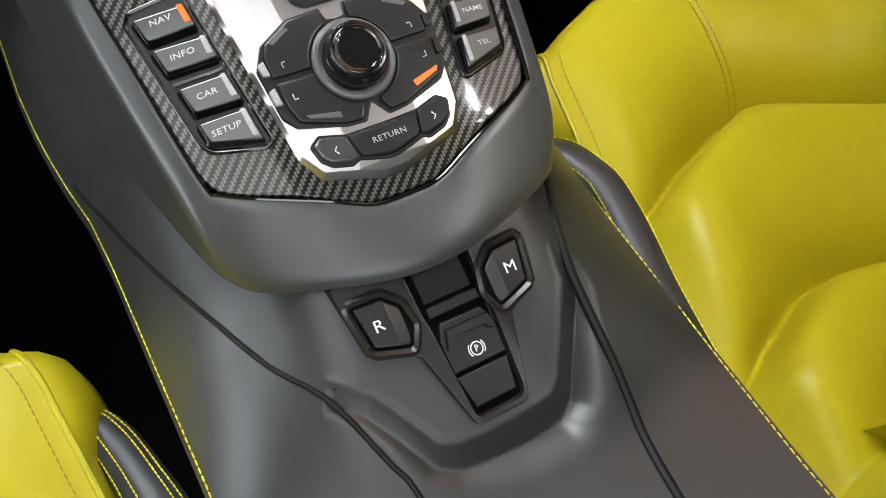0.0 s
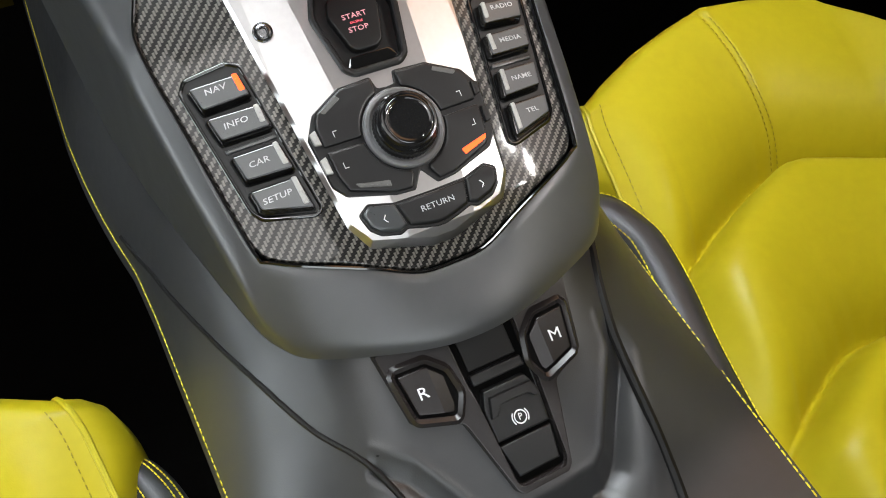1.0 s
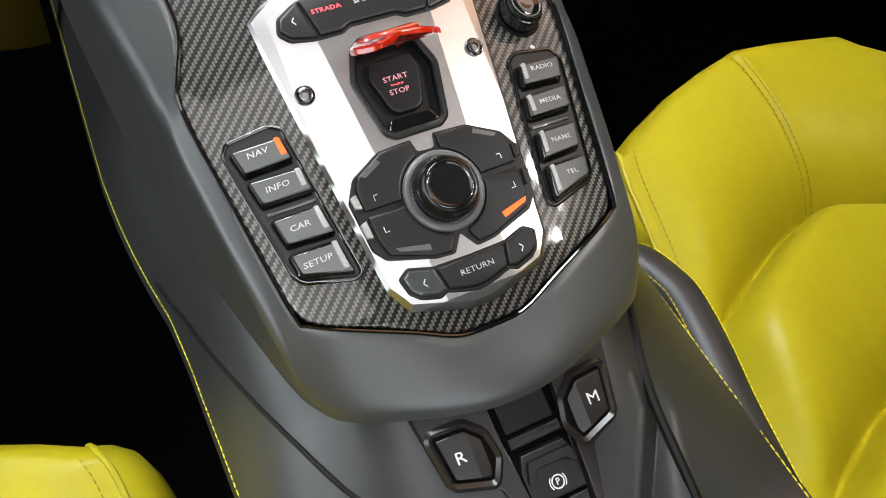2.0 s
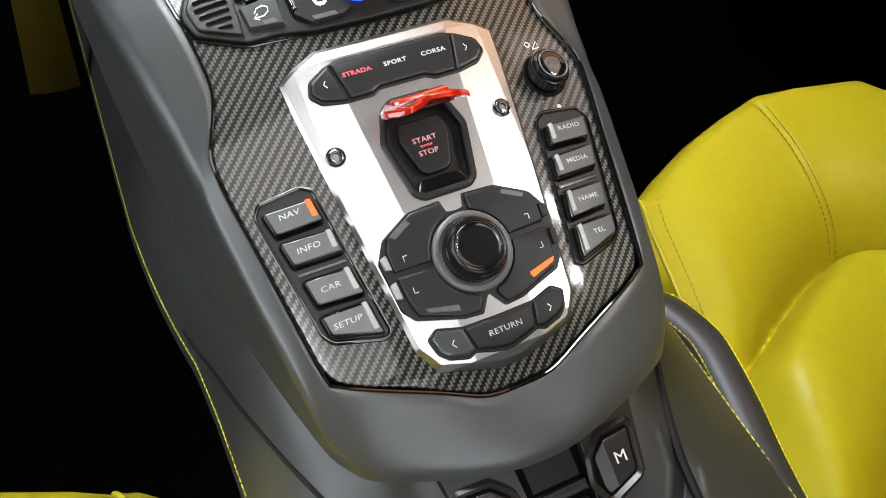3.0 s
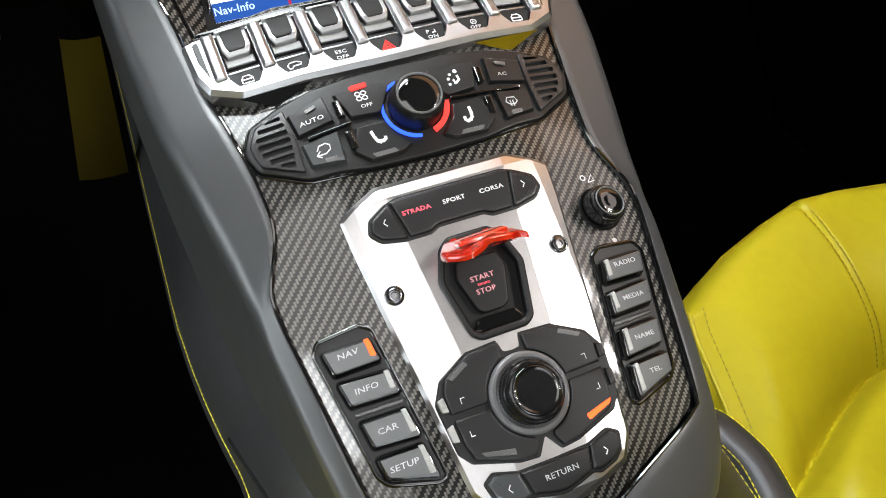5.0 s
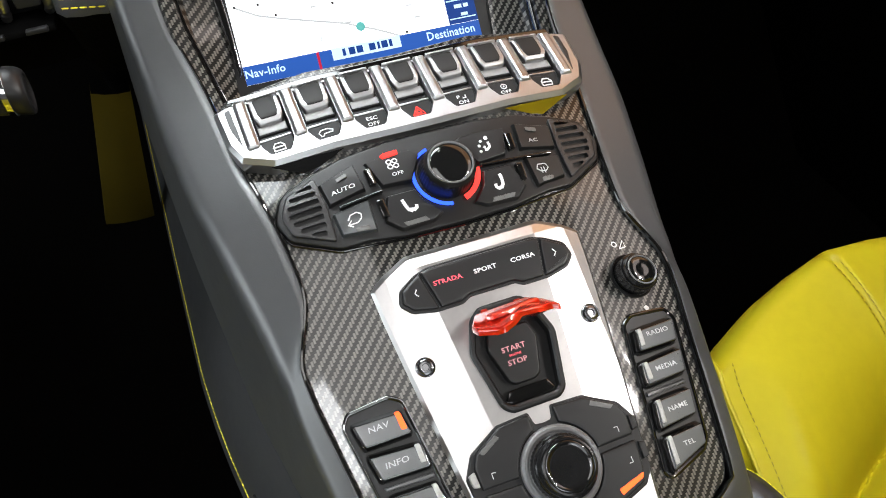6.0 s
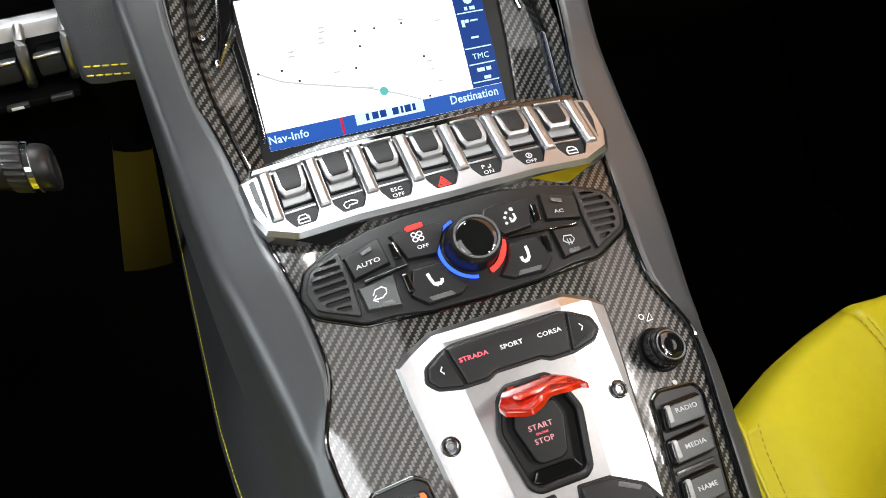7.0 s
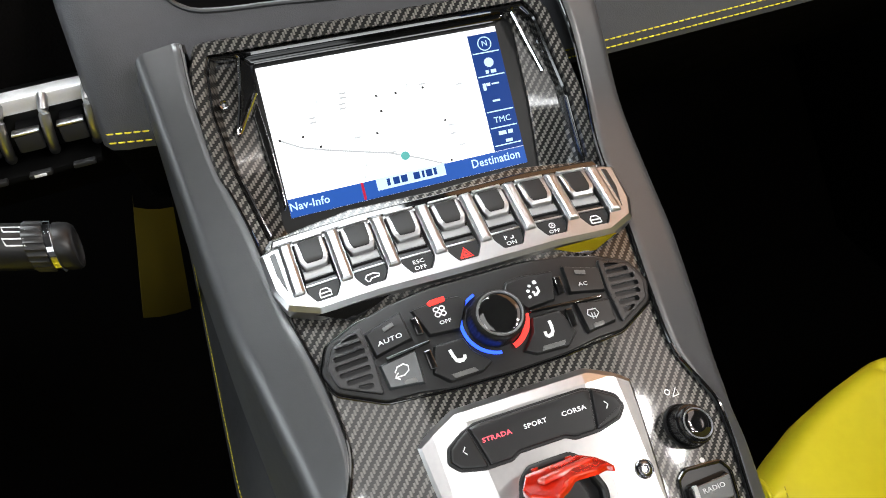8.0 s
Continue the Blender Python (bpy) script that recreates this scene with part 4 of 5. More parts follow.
for i in range(8):
    cx = (i - 3.5) * PITCH
    part("ridge", prism(rounded(ccw([(cx - 3.65, 557.2), (cx + 3.65, 557.2), (cx + 3.6, 524), (cx - 3.6, 524)]), 1.6), 1.5, 5.6, 2.6, 5), SILVER, bank, "rounded silver ridge between the toggles", warp=WB)
    if i < 7:
        part("slot_bracket", prism(rounded(ccw([(cx + 4.5, 555.6), (cx + 21.4, 555.6), (cx + 21.4, 557.2), (cx + 4.5, 557.2)]), 0.4), 2.5, 5.2, 0.6), SILVER, bank, "silver bracket behind the toggle", warp=WB)
for s in (-1, 1):
    part("end_inlay", prism(rounded(ccw([(s * 96.2, 554), (s * 99.4, 553), (s * 99.0, 540), (s * 95.4, 526)]), 1), 2.5, 3.9, 0.3), BLACK, bank, "black end inlay", warp=WB)
MARKS = ("window", "boot", "ESC OFF", "hazard", "PARK ON", "STOP OFF", "window")


def paddle_warp(x, y, h):
    """The paddle's nose curls down towards the label."""
    return WB(x, y, h - (0.07 * max(0.0, 543.5 - y) ** 2 + 0.012 * max(0.0, y - 546) ** 2 if h > 1.5 else 0))


for i in range(7):
    cx = (i - 3) * PITCH
    base = 517.5 + 0.01 * abs(cx)
    tip = part("label_tile", prism(rounded(ccw([(cx - 8.7, base + 10.2), (cx + 8.7, base + 10.2), (cx + 8.7, base + 6), (cx + 5.2, base + 0.7), (cx - 5.2, base + 0.7), (cx - 8.7, base + 6)]), 0.8), -6, 0.9, 0.4), LABEL, bank, "dark grey label tile", warp=WB)
    part("tile_edge", prism(ccw([(cx - 8.6, base + 10.3), (cx + 8.6, base + 10.3), (cx + 8.6, base + 11.2), (cx - 8.6, base + 11.2)]), -4, 1.2, 0.2), SILVER, tip, "thin bright upper edge", warp=WB)
    lever = part("toggle_lever", prism(rounded(ccw([(cx - 8.4, 532.5), (cx + 8.4, 532.5), (cx + 8.4, 555), (cx - 8.4, 555)]), 0.8), -5, 0.6, 0.8, 3), BLACK, bank, "black toggle", warp=WB)
    # the raised paddle: a silver hooked frame round a dark hollowed thumb pad
    part("paddle", prism(rounded(ccw([(cx - 8.3, 554.4), (cx + 8.3, 554.4), (cx + 8.0, 542.6), (cx + 6.0, 537.8), (cx - 6.0, 537.8), (cx - 8.0, 542.6)]), 1.2), 0, 5.2, 1.0, 3, cut=[("y", 540), ("y", 542), ("y", 543.5), ("y", 549), ("y", 552)]), SILVER, lever, "silver hooked paddle", warp=paddle_warp)
    part("thumb_pad", prism(rounded(ccw([(cx - 6.0, 555), (cx + 6.0, 555), (cx + 5.6, 543.6), (cx + 4.2, 540.6), (cx - 4.2, 540.6), (cx - 5.6, 543.6)]), 0.8), 3, 5.6, 0.5, cut=[("y", 542), ("y", 543.5), ("y", 549), ("y", 552)]), PAD, lever, "dark thumb pad", warp=paddle_warp)
    part("nose", prism(rounded(ccw([(cx - 7.8, 538.2), (cx + 7.8, 538.2), (cx + 7.8, 533.2), (cx - 7.8, 533.2)]), 0.6), -2, 1.0, 0.6), NOSE, lever, "grey steel lever front", warp=WB)
    part("hinge_bar", prism(rounded(ccw([(cx - 8.8, 529.2), (cx + 8.8, 529.2), (cx + 8.8, 533), (cx - 8.8, 533)]), 0.6), -5.5, -0.8, 0.8), KEY, bank, "black hinge bar", warp=WB)
    m = MARKS[i]
    y0 = base + 4.6
    if m == "window":
        part("window_mark", strokes([[(cx - 3, y0 - 2), (cx + 3, y0 - 2), (cx + 3, y0 + 0.4), (cx + 1.4, y0 + 2.2), (cx - 1.8, y0 + 2.2), (cx - 3, y0 + 0.4), (cx - 3, y0 - 2)], [(cx - 3, y0), (cx + 3, y0)]], 0.7, 0.9, 1.1), WHITE, tip, "white window symbol", warp=WB)
    elif m == "boot":
        part("lift_mark", strokes([[(cx - 4, y0 + 0.4), (cx - 2.6, y0 + 1.8), (cx + 1, y0 + 2), (cx + 4, y0 + 0.8), (cx + 3.6, y0 - 0.2), (cx - 1, y0 - 0.4), (cx - 1.8, y0 - 1.6), (cx - 3, y0 - 1.6), (cx - 4, y0 + 0.4)]], 0.6, 0.9, 1.1), WHITE, tip, "white car symbol", warp=WB)
    elif m == "hazard":
        part("hazard_mark", strokes([[(cx - 3.4, y0 - 2.3), (cx + 3.4, y0 - 2.3), (cx, y0 + 2.8), (cx - 3.4, y0 - 2.3)], [(cx - 1.5, y0 - 1.2), (cx + 1.5, y0 - 1.2), (cx, y0 + 1), (cx - 1.5, y0 - 1.2)]], 0.8, 0.9, 1.1), RED_LED, tip, "red warning triangle", warp=WB)
    elif m == "ESC OFF":
        lettering("ESC", cx, y0 + 1.9, 2.5, 0.95, WB, WHITE, tip, 1.1)
        lettering("OFF", cx, y0 - 1.5, 2.5, 0.95, WB, WHITE, tip, 1.1)
    elif m == "PARK ON":
        lettering("P", cx - 1.6, y0 + 1.9, 2.6, 0.95, WB, WHITE, tip, 1.1)
        part("wave_mark", strokes([[(cx + 0.8, y0 + 1), (cx + 2.6, y0 + 1), (cx + 2.6, y0 + 2.6)]], 0.6, 0.9, 1.1), WHITE, tip, warp=WB)
        lettering("ON", cx + 0.4, y0 - 1.5, 2.5, 0.95, WB, WHITE, tip, 1.1)
    else:
        part("ring_mark", strokes([arc(cx, y0 + 1.8, 1.7, 0, 360, 14)], 0.45, 0.9, 1.1), WHITE, tip, warp=WB)
        lettering("A", cx, y0 + 1.8, 1.8, 0.95, WB, WHITE, tip, 1.0)
        lettering("OFF", cx, y0 - 1.7, 2.4, 0.95, WB, WHITE, tip, 1.1)

# ---- display in its carbon hood ----
HOOD_OUT = rounded(ccw([(96, 106.5), (106, 92), (113.5, 38), (114.5, -22), (94, -36), (-86, -36), (-99, -20), (-111.5, 32), (-115.5, 66), (-113, 90), (-107, 105.5)]), 5, 4)
HOOD_IN = rounded(ccw([(80, 98), (87, 90), (86, 40), (83, -6), (78, -11), (-78, -11), (-82, -6), (-80, 34), (-79, 62), (-79, 84), (-78, 97)]), 5, 4)


def hood():
    """A funnel from the outer rim down to the display's edge."""
    bm = bmesh.new()
    k = len(HOOD_OUT)
    rows = [[(x, y, 10) for x, y in HOOD_OUT], [(x, y, 24) for x, y in HOOD_OUT], [(x, y, 26) for x, y in inset(HOOD_OUT, 1.5)]]
    mid = [(a[0] * 0.6 + b[0] * 0.4, a[1] * 0.6 + b[1] * 0.4) for a, b in zip(HOOD_OUT, HOOD_IN)]
    rows += [[(x, y, 24.5) for x, y in inset(HOOD_OUT, 8)], [(x, y, 10) for x, y in mid], [(x, y, 2) for x, y in HOOD_IN], [(x, y, -4) for x, y in HOOD_IN]]
    vs = [[bm.verts.new((x, y, h - 8 * max(0, y - 20) / 90 * (h > 9))) for x, y, h in r] for r in rows]
    for a, b in zip(vs, vs[1:]):
        for i in range(k):
            bm.faces.new((a[i], a[(i + 1) % k], b[(i + 1) % k], b[i]))
    return bm


def hood_warp(x, v, h):
    return S(x, v, h - 8 * max(0, v - 20) / 90)


def facet(s):
    """A three-cornered mirror chamfer under each end of the switch bank, facing the rear."""
    front = [p - Vector((0, 0.0008, 0)) for p in (WB(s * 46, 511.9, 1.0), WB(s * 86, 513.6, 1.0), W(s * 67.5, 507.3, -3.7))]
    low = front[2].lerp(front[1], 0.02)
    return grid_mesh([[front[0], front[1]], [front[2], low], [p + Vector((0, 0.004, -0.006)) for p in (front[2], low)]])


display = thing("display_hood", hood(), CARBON, "glossy carbon-fibre hood round the navigation screen", "display", warp=S, sharp=50)
part("screen_bezel", prism(inset(HOOD_IN, -2), -8, 0, 0.3), RUBBER_AND_CREASE, display, "matt black frame round the screen", warp=S)
MAP_WHITE = glow("lit_map_white", (0.95, 0.97, 1.0), 1.3)
MAP_BLUE = glow("lit_map_blue", (0.025, 0.10, 0.42), 0.8)
MAP_DARK = glow("lit_map_navy", (0.012, 0.05, 0.24), 0.75)
MAP_GREY = glow("lit_map_grey", (0.5, 0.52, 0.53), 0.8)
MAP_TEXT = glow("lit_map_text", (0.55, 0.8, 1.0), 1.0)
MAP_TEAL = glow("lit_map_teal", (0.12, 0.45, 0.42), 0.8)
MAP_RED = glow("lit_map_red", (0.5, 0.02, 0.06), 0.8)
SC = 76
screen = part("screen", prism([(-SC, 0), (SC, 0), (SC, 90), (-SC, 90)], -1, 0.5, 0.1), MAP_WHITE, display, "lit navigation map on a white ground", warp=S)


def bar(name, x0, x1, v0, v1, mat, h=0.6):
    return part(name, prism([(x0, v0), (x1, v0), (x1, v1), (x0, v1)], h - 0.3, h + 0.1, 0.02, 1), mat, screen, warp=S)


bar("lower_bar", -SC, SC, 0, 11, MAP_BLUE)
bar("side_bar", 56.5, SC, 11.2, 86.5, MAP_DARK)
for v0 in (14, 25.5, 36, 59, 74):
    bar("side_rule", 57.5, 75, v0, v0 + 0.7, MAP_TEXT, 0.75)
lettering("Nav-Info", -63.5, 6.0, 4.8, 0.75, S, MAP_TEXT, screen, 1.0, 1.0, weight=0.09)
lettering("Destination", 56, 6.4, 5.4, 0.75, S, MAP_TEXT, screen, 0.88, 1.0, weight=0.09)
lettering("TMC", 66.5, 30.6, 3.8, 0.75, S, MAP_TEXT, screen, 1.0, 1.0)
lettering("N", 66.5, 80, 3.6, 0.75, S, MAP_TEXT, screen, 1.0, 1.0)
part("compass_mark", strokes([arc(66.5, 80, 4.3, 0, 360, 18, 1.0)], 0.6, 0.6, 0.8), MAP_TEXT, screen, warp=S)
part("scale_mark", prism(arc(66.5, 67.8, 3.1, 0, 350, 14, 1.0), 0.6, 0.8, 0.02, 1), MAP_TEXT, screen, warp=S)
for name, x0, x1, v0, v1 in (("scale_bar", 63, 65, 60.8, 63), ("scale_bar", 66.5, 70, 60.8, 63), ("flag_mark", 59, 61, 50.5, 55), ("flag_mark", 61.4, 64, 53, 55), ("flag_mark", 65, 70, 53.4, 54.4), ("dash_mark", 63, 68, 42.4, 43.6), ("height_bar", 62, 67, 20.8, 23.2), ("height_bar", 68.2, 71.4, 20.8, 23.2), ("car_mark", 65.5, 70, 15.6, 17.6)):
    bar(name, x0, x1, v0, v1, MAP_TEXT, 0.75)
bar("clock_tile", -21.5, 22.5, 4, 11.4, MAP_TEXT, 0.8)
for x0, x1 in ((-15, -13), (-11, -7), (-6, -2), (2, 6), (7.4, 9), (10, 14), (15, 17)):
    bar("clock_digit", x0, x1, 5.6, 10, MAP_DARK, 0.95)
bar("route_line", -31, -29.4, 0.5, 11, MAP_RED, 0.8)
part("road_line", strokes([[(-72, 45.7), (-60, 39), (-47, 35), (-32, 31), (-9, 24.9), (0, 21.2), (9, 17.7), (24, 10.5)]], 1.0, 0.5, 0.7), MAP_GREY, screen, warp=S)
for road in ([(-27.8, 12), (-24.2, 22.6)], [(10, 60), (12, 66)], [(-46, 62), (-44, 67)]):
    part("side_road", strokes([road], 0.45, 0.5, 0.7), MAP_GREY, screen, warp=S)
part("position_mark", prism(arc(0, 21.2, 2.8, 0, 350, 14, 1.0), 0.5, 0.8, 0.02, 1), MAP_TEAL, screen, warp=S)
for x, v in ((-50, 54.5), (-50, 51.8), (-29, 65.6), (-29, 63), (-30.6, 59.3), (-30.6, 56.6), (-25.8, 37.7), (-7, 24.5), (33, 33.4), (33, 28), (37, 19.9), (21, 62), (44, 57.5)):
    bar("place_label", x - 2, x + 2, v, v + 1.0, MAP_GREY, 0.7)
for x, v in ((-72, 45.7), (-58, 45.2), (-49, 37.4), (-8.8, 60.6), (-8, 50.9), (-13.6, 38.3), (20.8, 60.2), (30, 37.4), (28, 12.4), (3.3, 60.1)):
    bar("place_dot", x - 0.7, x + 0.7, v - 0.7, v + 0.7, BLACK, 0.75)
BLADE = [(-84, 97), (-76.5, 91), (-78.5, 75), (-85.5, 64), (-94.5, 51), (-89, 72)]
part("gloss_blade", prism(rounded(ccw(BLADE), 0.8), 2, 9, 2.4, 1), GLOSS, display, "gloss black blade beside the screen", warp=S)
part("bright_edge", tube(spline([S(-84, 97, 9.2), S(-89, 72, 9.2), S(-94.5, 51.5, 9.2), S(-86, 63.5, 9.0), S(-79, 74, 8.6)], 30), 0.0009, 6), CHROME, display, "bright edge of the blade")
part("gloss_strip", prism(rounded(ccw([(-84, 62), (-79.5, 70), (-77.5, 40), (-77, 8), (-79, 4)]), 0.8), 2, 6, 0.8), GLOSS, display, "gloss black inner strip", warp=S)
part("bright_edge", tube(spline([S(-98, 24, 11), S(-94.5, 8, 11), S(-90.5, -8, 10)], 16), 0.001, 6), CHROME, display, "thin bright edge")
part("bright_edge", tube(spline([S(86.5, 95, 8), S(91, 76, 9), S(96.6, 54, 10)], 20), 0.0011, 6), CHROME, display, "thin bright edge")
for x, v in ((-98.5, 70), (99, 73), (101.5, 66)):
    part("hood_screw", lathe([(3.0, 8), (3.0, 12), (2.4, 12.8), (1.4, 12.2), (0.8, 11.4)], 16, (x, v, 0), squash=1), DARK_CHROME, display, "small steel screw", warp=S)
for s in (-1, 1):
    part("bank_facet", facet(s), CHROME if s > 0 else GLOSS, bank, "mirror-bright chamfer that catches the yellow seat" if s > 0 else "gloss black chamfer")
part("rim_bevel", ring_slab(inset(HOOD_OUT, 8.0), inset(HOOD_OUT, 10.6), 12, 22.0, 1.1), GLOSS, display, "gloss lacquered bevel round the opening", warp=hood_warp)
part("top_strip", prism(rounded([(-78, 92), (80, 92), (86, 99), (-86, 99)], 2), 0, 5, 1.5), GLOSS, display, "gloss black strip above the screen", warp=S)
part("metal_lip", prism(rounded([(-86, -12.5), (78, -12.5), (78, -11.2), (-86, -11.2)], 0.4), 0, 3.5, 0.4), CHROME, display, "thin bright lower lip", warp=S)

# ---- shifter plate on the tunnel ----
SHIFT = rounded(ccw([(57, 284), (50.5, 251.5), (31, 243), (21.8, 209), (18, 205.8), (-9, 205.2), (-12.4, 208), (-24.5, 242), (-49, 251.3), (-55, 284),
                     (-16, 283), (-14.2, 257), (-12.8, 250), (-9, 212), (-7.4, 210.4), (16.6, 210.6), (18.4, 212.4), (20.2, 250), (19, 258), (20, 283)]), 1.4)
shift = thing("shifter_plate", prism(SHIFT, -3, 5.2, 0.5, 2, chamfer=1.1, cut=[("y", 231), ("y", 257)]), SHIFTER, "brown-grey shifter plate with reverse, manual and parking keys", "shifter", warp=V, sharp=30)
# black floor gives the shallow trough its shade
part("trough_floor", prism(rounded([(-11, 208), (-15, 256), (-17, 284), (21, 284), (19.6, 256), (20, 208)], 1), -1, 0.9, 0.2, cut=[("y", 231), ("y", 257)]), SHADE_BLACK, shift, "black floor for the shade between the rails", warp=V)


def shift_key_warp(x, y, h):
    """The face folds down towards the middle and at its lower edge."""
    return V(x, y, h - (0.32 * max(0.0, 31.5 - abs(x)) if h > 4 else 0))


for s, word in ((-1, "R"), (1, "M")):
    q = rounded(ccw([(s * 26.2, 248.6), (s * 44.2, 254.0), (s * 47.4, 272.2), (s * 32, 271.2), (s * 24.2, 265.0), (s * 21.9, 255.5)]), 1.2)
    part("key_bezel", ring_slab(inset(q, -4.6), inset(q, -0.9), 4.5, 7.6, 1.9), SHIFTER, shift, "raised bezel round the key", warp=V)
    # black slab drawn for the shaded gap, not a real recess
    part("key_gap_shade", prism(inset(q, -1.0), 3, 5.32, 0.05, 1), SHADE_BLACK, shift, "black slab for the shade in the gap round the key", warp=V)
    k = part("shift_key", prism(q, 3, 7.4, 0.7, 3, chamfer=0.5, cut=[("x", s * 31.5)]), SHIFTER, shift, warp=shift_key_warp, sharp=14)
    lettering(word, s * 38, 261.6, 6.0, 7.5, V, WHITE, k, 1.15)
k = part("parking_key", prism(rounded([(-12.2, 229.2), (-12.6, 244), (-9.5, 251.4), (14.8, 251.4), (19.4, 244), (18.6, 229.2)], 0.8), 0.5, 5.2, 0.8, 3, chamfer=0.4, cut=[("y", 231)]), BLACK, shift, warp=V, sharp=25)
part("key_step", prism(rounded([(-11, 239.6), (-8, 248.2), (16, 248.2), (18.6, 241.2), (15, 241.2), (12.5, 243.6), (-4, 243.6), (-7, 239.6)], 0.5), 4.6, 7.6, 0.4, 2, chamfer=0.3), BLACK, k, "angled finger step", warp=V, sharp=25)
part("parking_mark", strokes([arc(4, 235.6, 3.3, 0, 360, 20), arc(4, 235.6, 4.5, -40, 40, 8), arc(4, 235.6, 4.5, 140, 220, 8)], 0.6, 5.2, 5.4), WHITE, k, "white parking brake symbol", warp=V)
lettering("P", 4, 235.6, 3.4, 5.3, V, WHITE, k, 1.0, weight=0.03)
part("lower_key", prism(rounded([(-8.2, 213.0), (-12.2, 228.4), (18.4, 228.4), (16.2, 213.4)], 0.8), 0.5, 5.0, 0.8, 3, chamfer=0.4), BLACK, shift, warp=V, sharp=25)
part("gate_block", prism(rounded([(-12.5, 254.4), (-12.5, 259), (16.5, 259), (17, 254.4)], 0.6), 0, 4.6, 0.7, cut=[("y", 257)]), BLACK, shift, warp=V)
part("gate_slide", prism(rounded([(-11.5, 260.2), (-12.5, 281), (15, 281), (16, 260.2)], 0.6), 0, 1.6, 0.6), RUBBER_AND_CREASE, shift, "dark slide in the gate", warp=V)

# ---- seats ----


def near(points, x, y):
    best = np.full(np.shape(x), 9.0)
    for (ax, ay), (bx, by) in zip(points, points[1:]):
        dx, dy = bx - ax, by - ay
        t = np.clip(((x - ax) * dx + (y - ay) * dy) / (dx * dx + dy * dy), 0, 1)
        best = np.minimum(best, np.hypot(x - ax - t * dx, y - ay - t * dy))
    return best


# the cushion's plan, from its tunnel side to its door side
FRONT_X = [0.10, 0.187, 0.23, 0.27, 0.31, 0.352, 0.40, 0.475, 0.505, 0.53, 0.58, 0.72, 0.80]
FRONT_Y = [0.42, 0.466, 0.490, 0.508, 0.520, 0.529, 0.533, 0.533, 0.49, 0.45, 0.41, 0.37, 0.35]
SEAM1 = [(0.13, 0.265), (0.172, 0.301), (0.206, 0.322), (0.250, 0.346), (0.302, 0.372), (0.340, 0.388), (0.352, 0.391), (0.366, 0.389), (0.397, 0.379), (0.4335, 0.365), (0.4725, 0.350), (0.56, 0.32), (0.76, 0.26)]
SEAM2 = [(0.12, 0.145), (0.149, 0.164), (0.181, 0.182), (0.211, 0.197), (0.243, 0.211), (0.268, 0.222), (0.296, 0.2285), (0.326, 0.228), (0.3626, 0.222), (0.42, 0.208), (0.75, 0.13)]
SEAM3 = [(0.11, 0.06), (0.157, 0.0937), (0.205, 0.105), (0.28, 0.113), (0.65, 0.113), (0.75, 0.09)]
SEAM4 = [(0.362, 0.390), (0.361, 0.41), (0.356, 0.434), (0.352, 0.4625), (0.347, 0.49), (0.341, 0.515)]


def smooth_line(pts):
    return [(p.x, p.y) for p in spline([(x, y, 0) for x, y in pts], 34)]


SEAM1, SEAM2, SEAM3, SEAM4 = (smooth_line(line) for line in (SEAM1, SEAM2, SEAM3, SEAM4))


def left_edge(y):
    return np.interp(y, [-0.12, 0.16, 0.33, 0.45, 0.5], [0.14, 0.15, 0.176, 0.189, 0.191])


def cushion_height(x, y):
    a = np.minimum(x, 0.94 - x)
    z = 0.329 - 0.09 * (a - 0.33) + 0.27 * 0.025 * np.log1p(np.exp((0.33 - a) / 0.025)) + 0.12 * (y - 0.43)
    # the thigh support rises from the cross seam to a crest along the front
    front = np.interp(x, FRONT_X, FRONT_Y)
    back = np.interp(x, [q[0] for q in SEAM1], [q[1] for q in SEAM1])
    w = np.clip((y - back) / np.maximum(0.02, front - 0.012 - back), 0, 1)
    crest = np.interp(x, [0.187, 0.352, 0.486], [0.387, 0.396, 0.364])
    z = z + (crest - 0.016 - z) * w ** 0.9
    d = np.clip(front - y, 0, 0.03)
    z = z - 0.03 * (1 - d / 0.03) ** 2.4
    fade = np.clip((x - left_edge(y)) / 0.05, 0.25, 1)
    for seam in (SEAM1, SEAM2, SEAM3):
        n = near(seam, x, y)
        inside = y < np.interp(x, [q[0] for q in seam], [q[1] for q in seam])
        # the padding falls slowly into the seam from the front and rises steeply behind it
        z = z - (0.02 if seam is SEAM3 else 0.054) * fade * np.exp(-(np.hypot(n, 0.003) - 0.003) / np.where(inside, 0.009, 0.030))
    # the tunnel side sinks towards the rear, under the pad
    z = z - 0.055 * np.clip((0.445 - y) / 0.12, 0, 1) * np.exp(-((x - left_edge(y)) / 0.032) ** 2)
    n = near(SEAM4, x, y)
    z = z - 0.0028 * np.exp(-(n / 0.003) ** 2)
    return z + 0.016 + 0.0005 * np.sin(x * 23 + 2 * np.sin(y * 17)) * np.sin(y * 31)


def cushion_rows(n, m):
    rows = []
    v = np.linspace(0, 1, m)
    for u in np.linspace(0, 1, n):
        left = left_edge(-0.12 + 0.58 * v) + 0.016 * np.clip((v - 0.93) / 0.07, 0, 1) ** 2
        x = left + (0.94 - 2 * left) * u
        y = -0.12 + (np.interp(x, FRONT_X, FRONT_Y) + 0.12) * v
        z = cushion_height(x, y)
        row = [Vector((float(i), float(j), float(k))) for i, j, k in zip(x, y, z)]
        tip = row[-1]
        row.append(tip + Vector((0, 0.007, -0.02)))
        row.append(tip + Vector((0, 0.004, -0.06)))
        row.append(tip + Vector((0, -0.02, -0.16)))
        rows.append(row)
    return rows


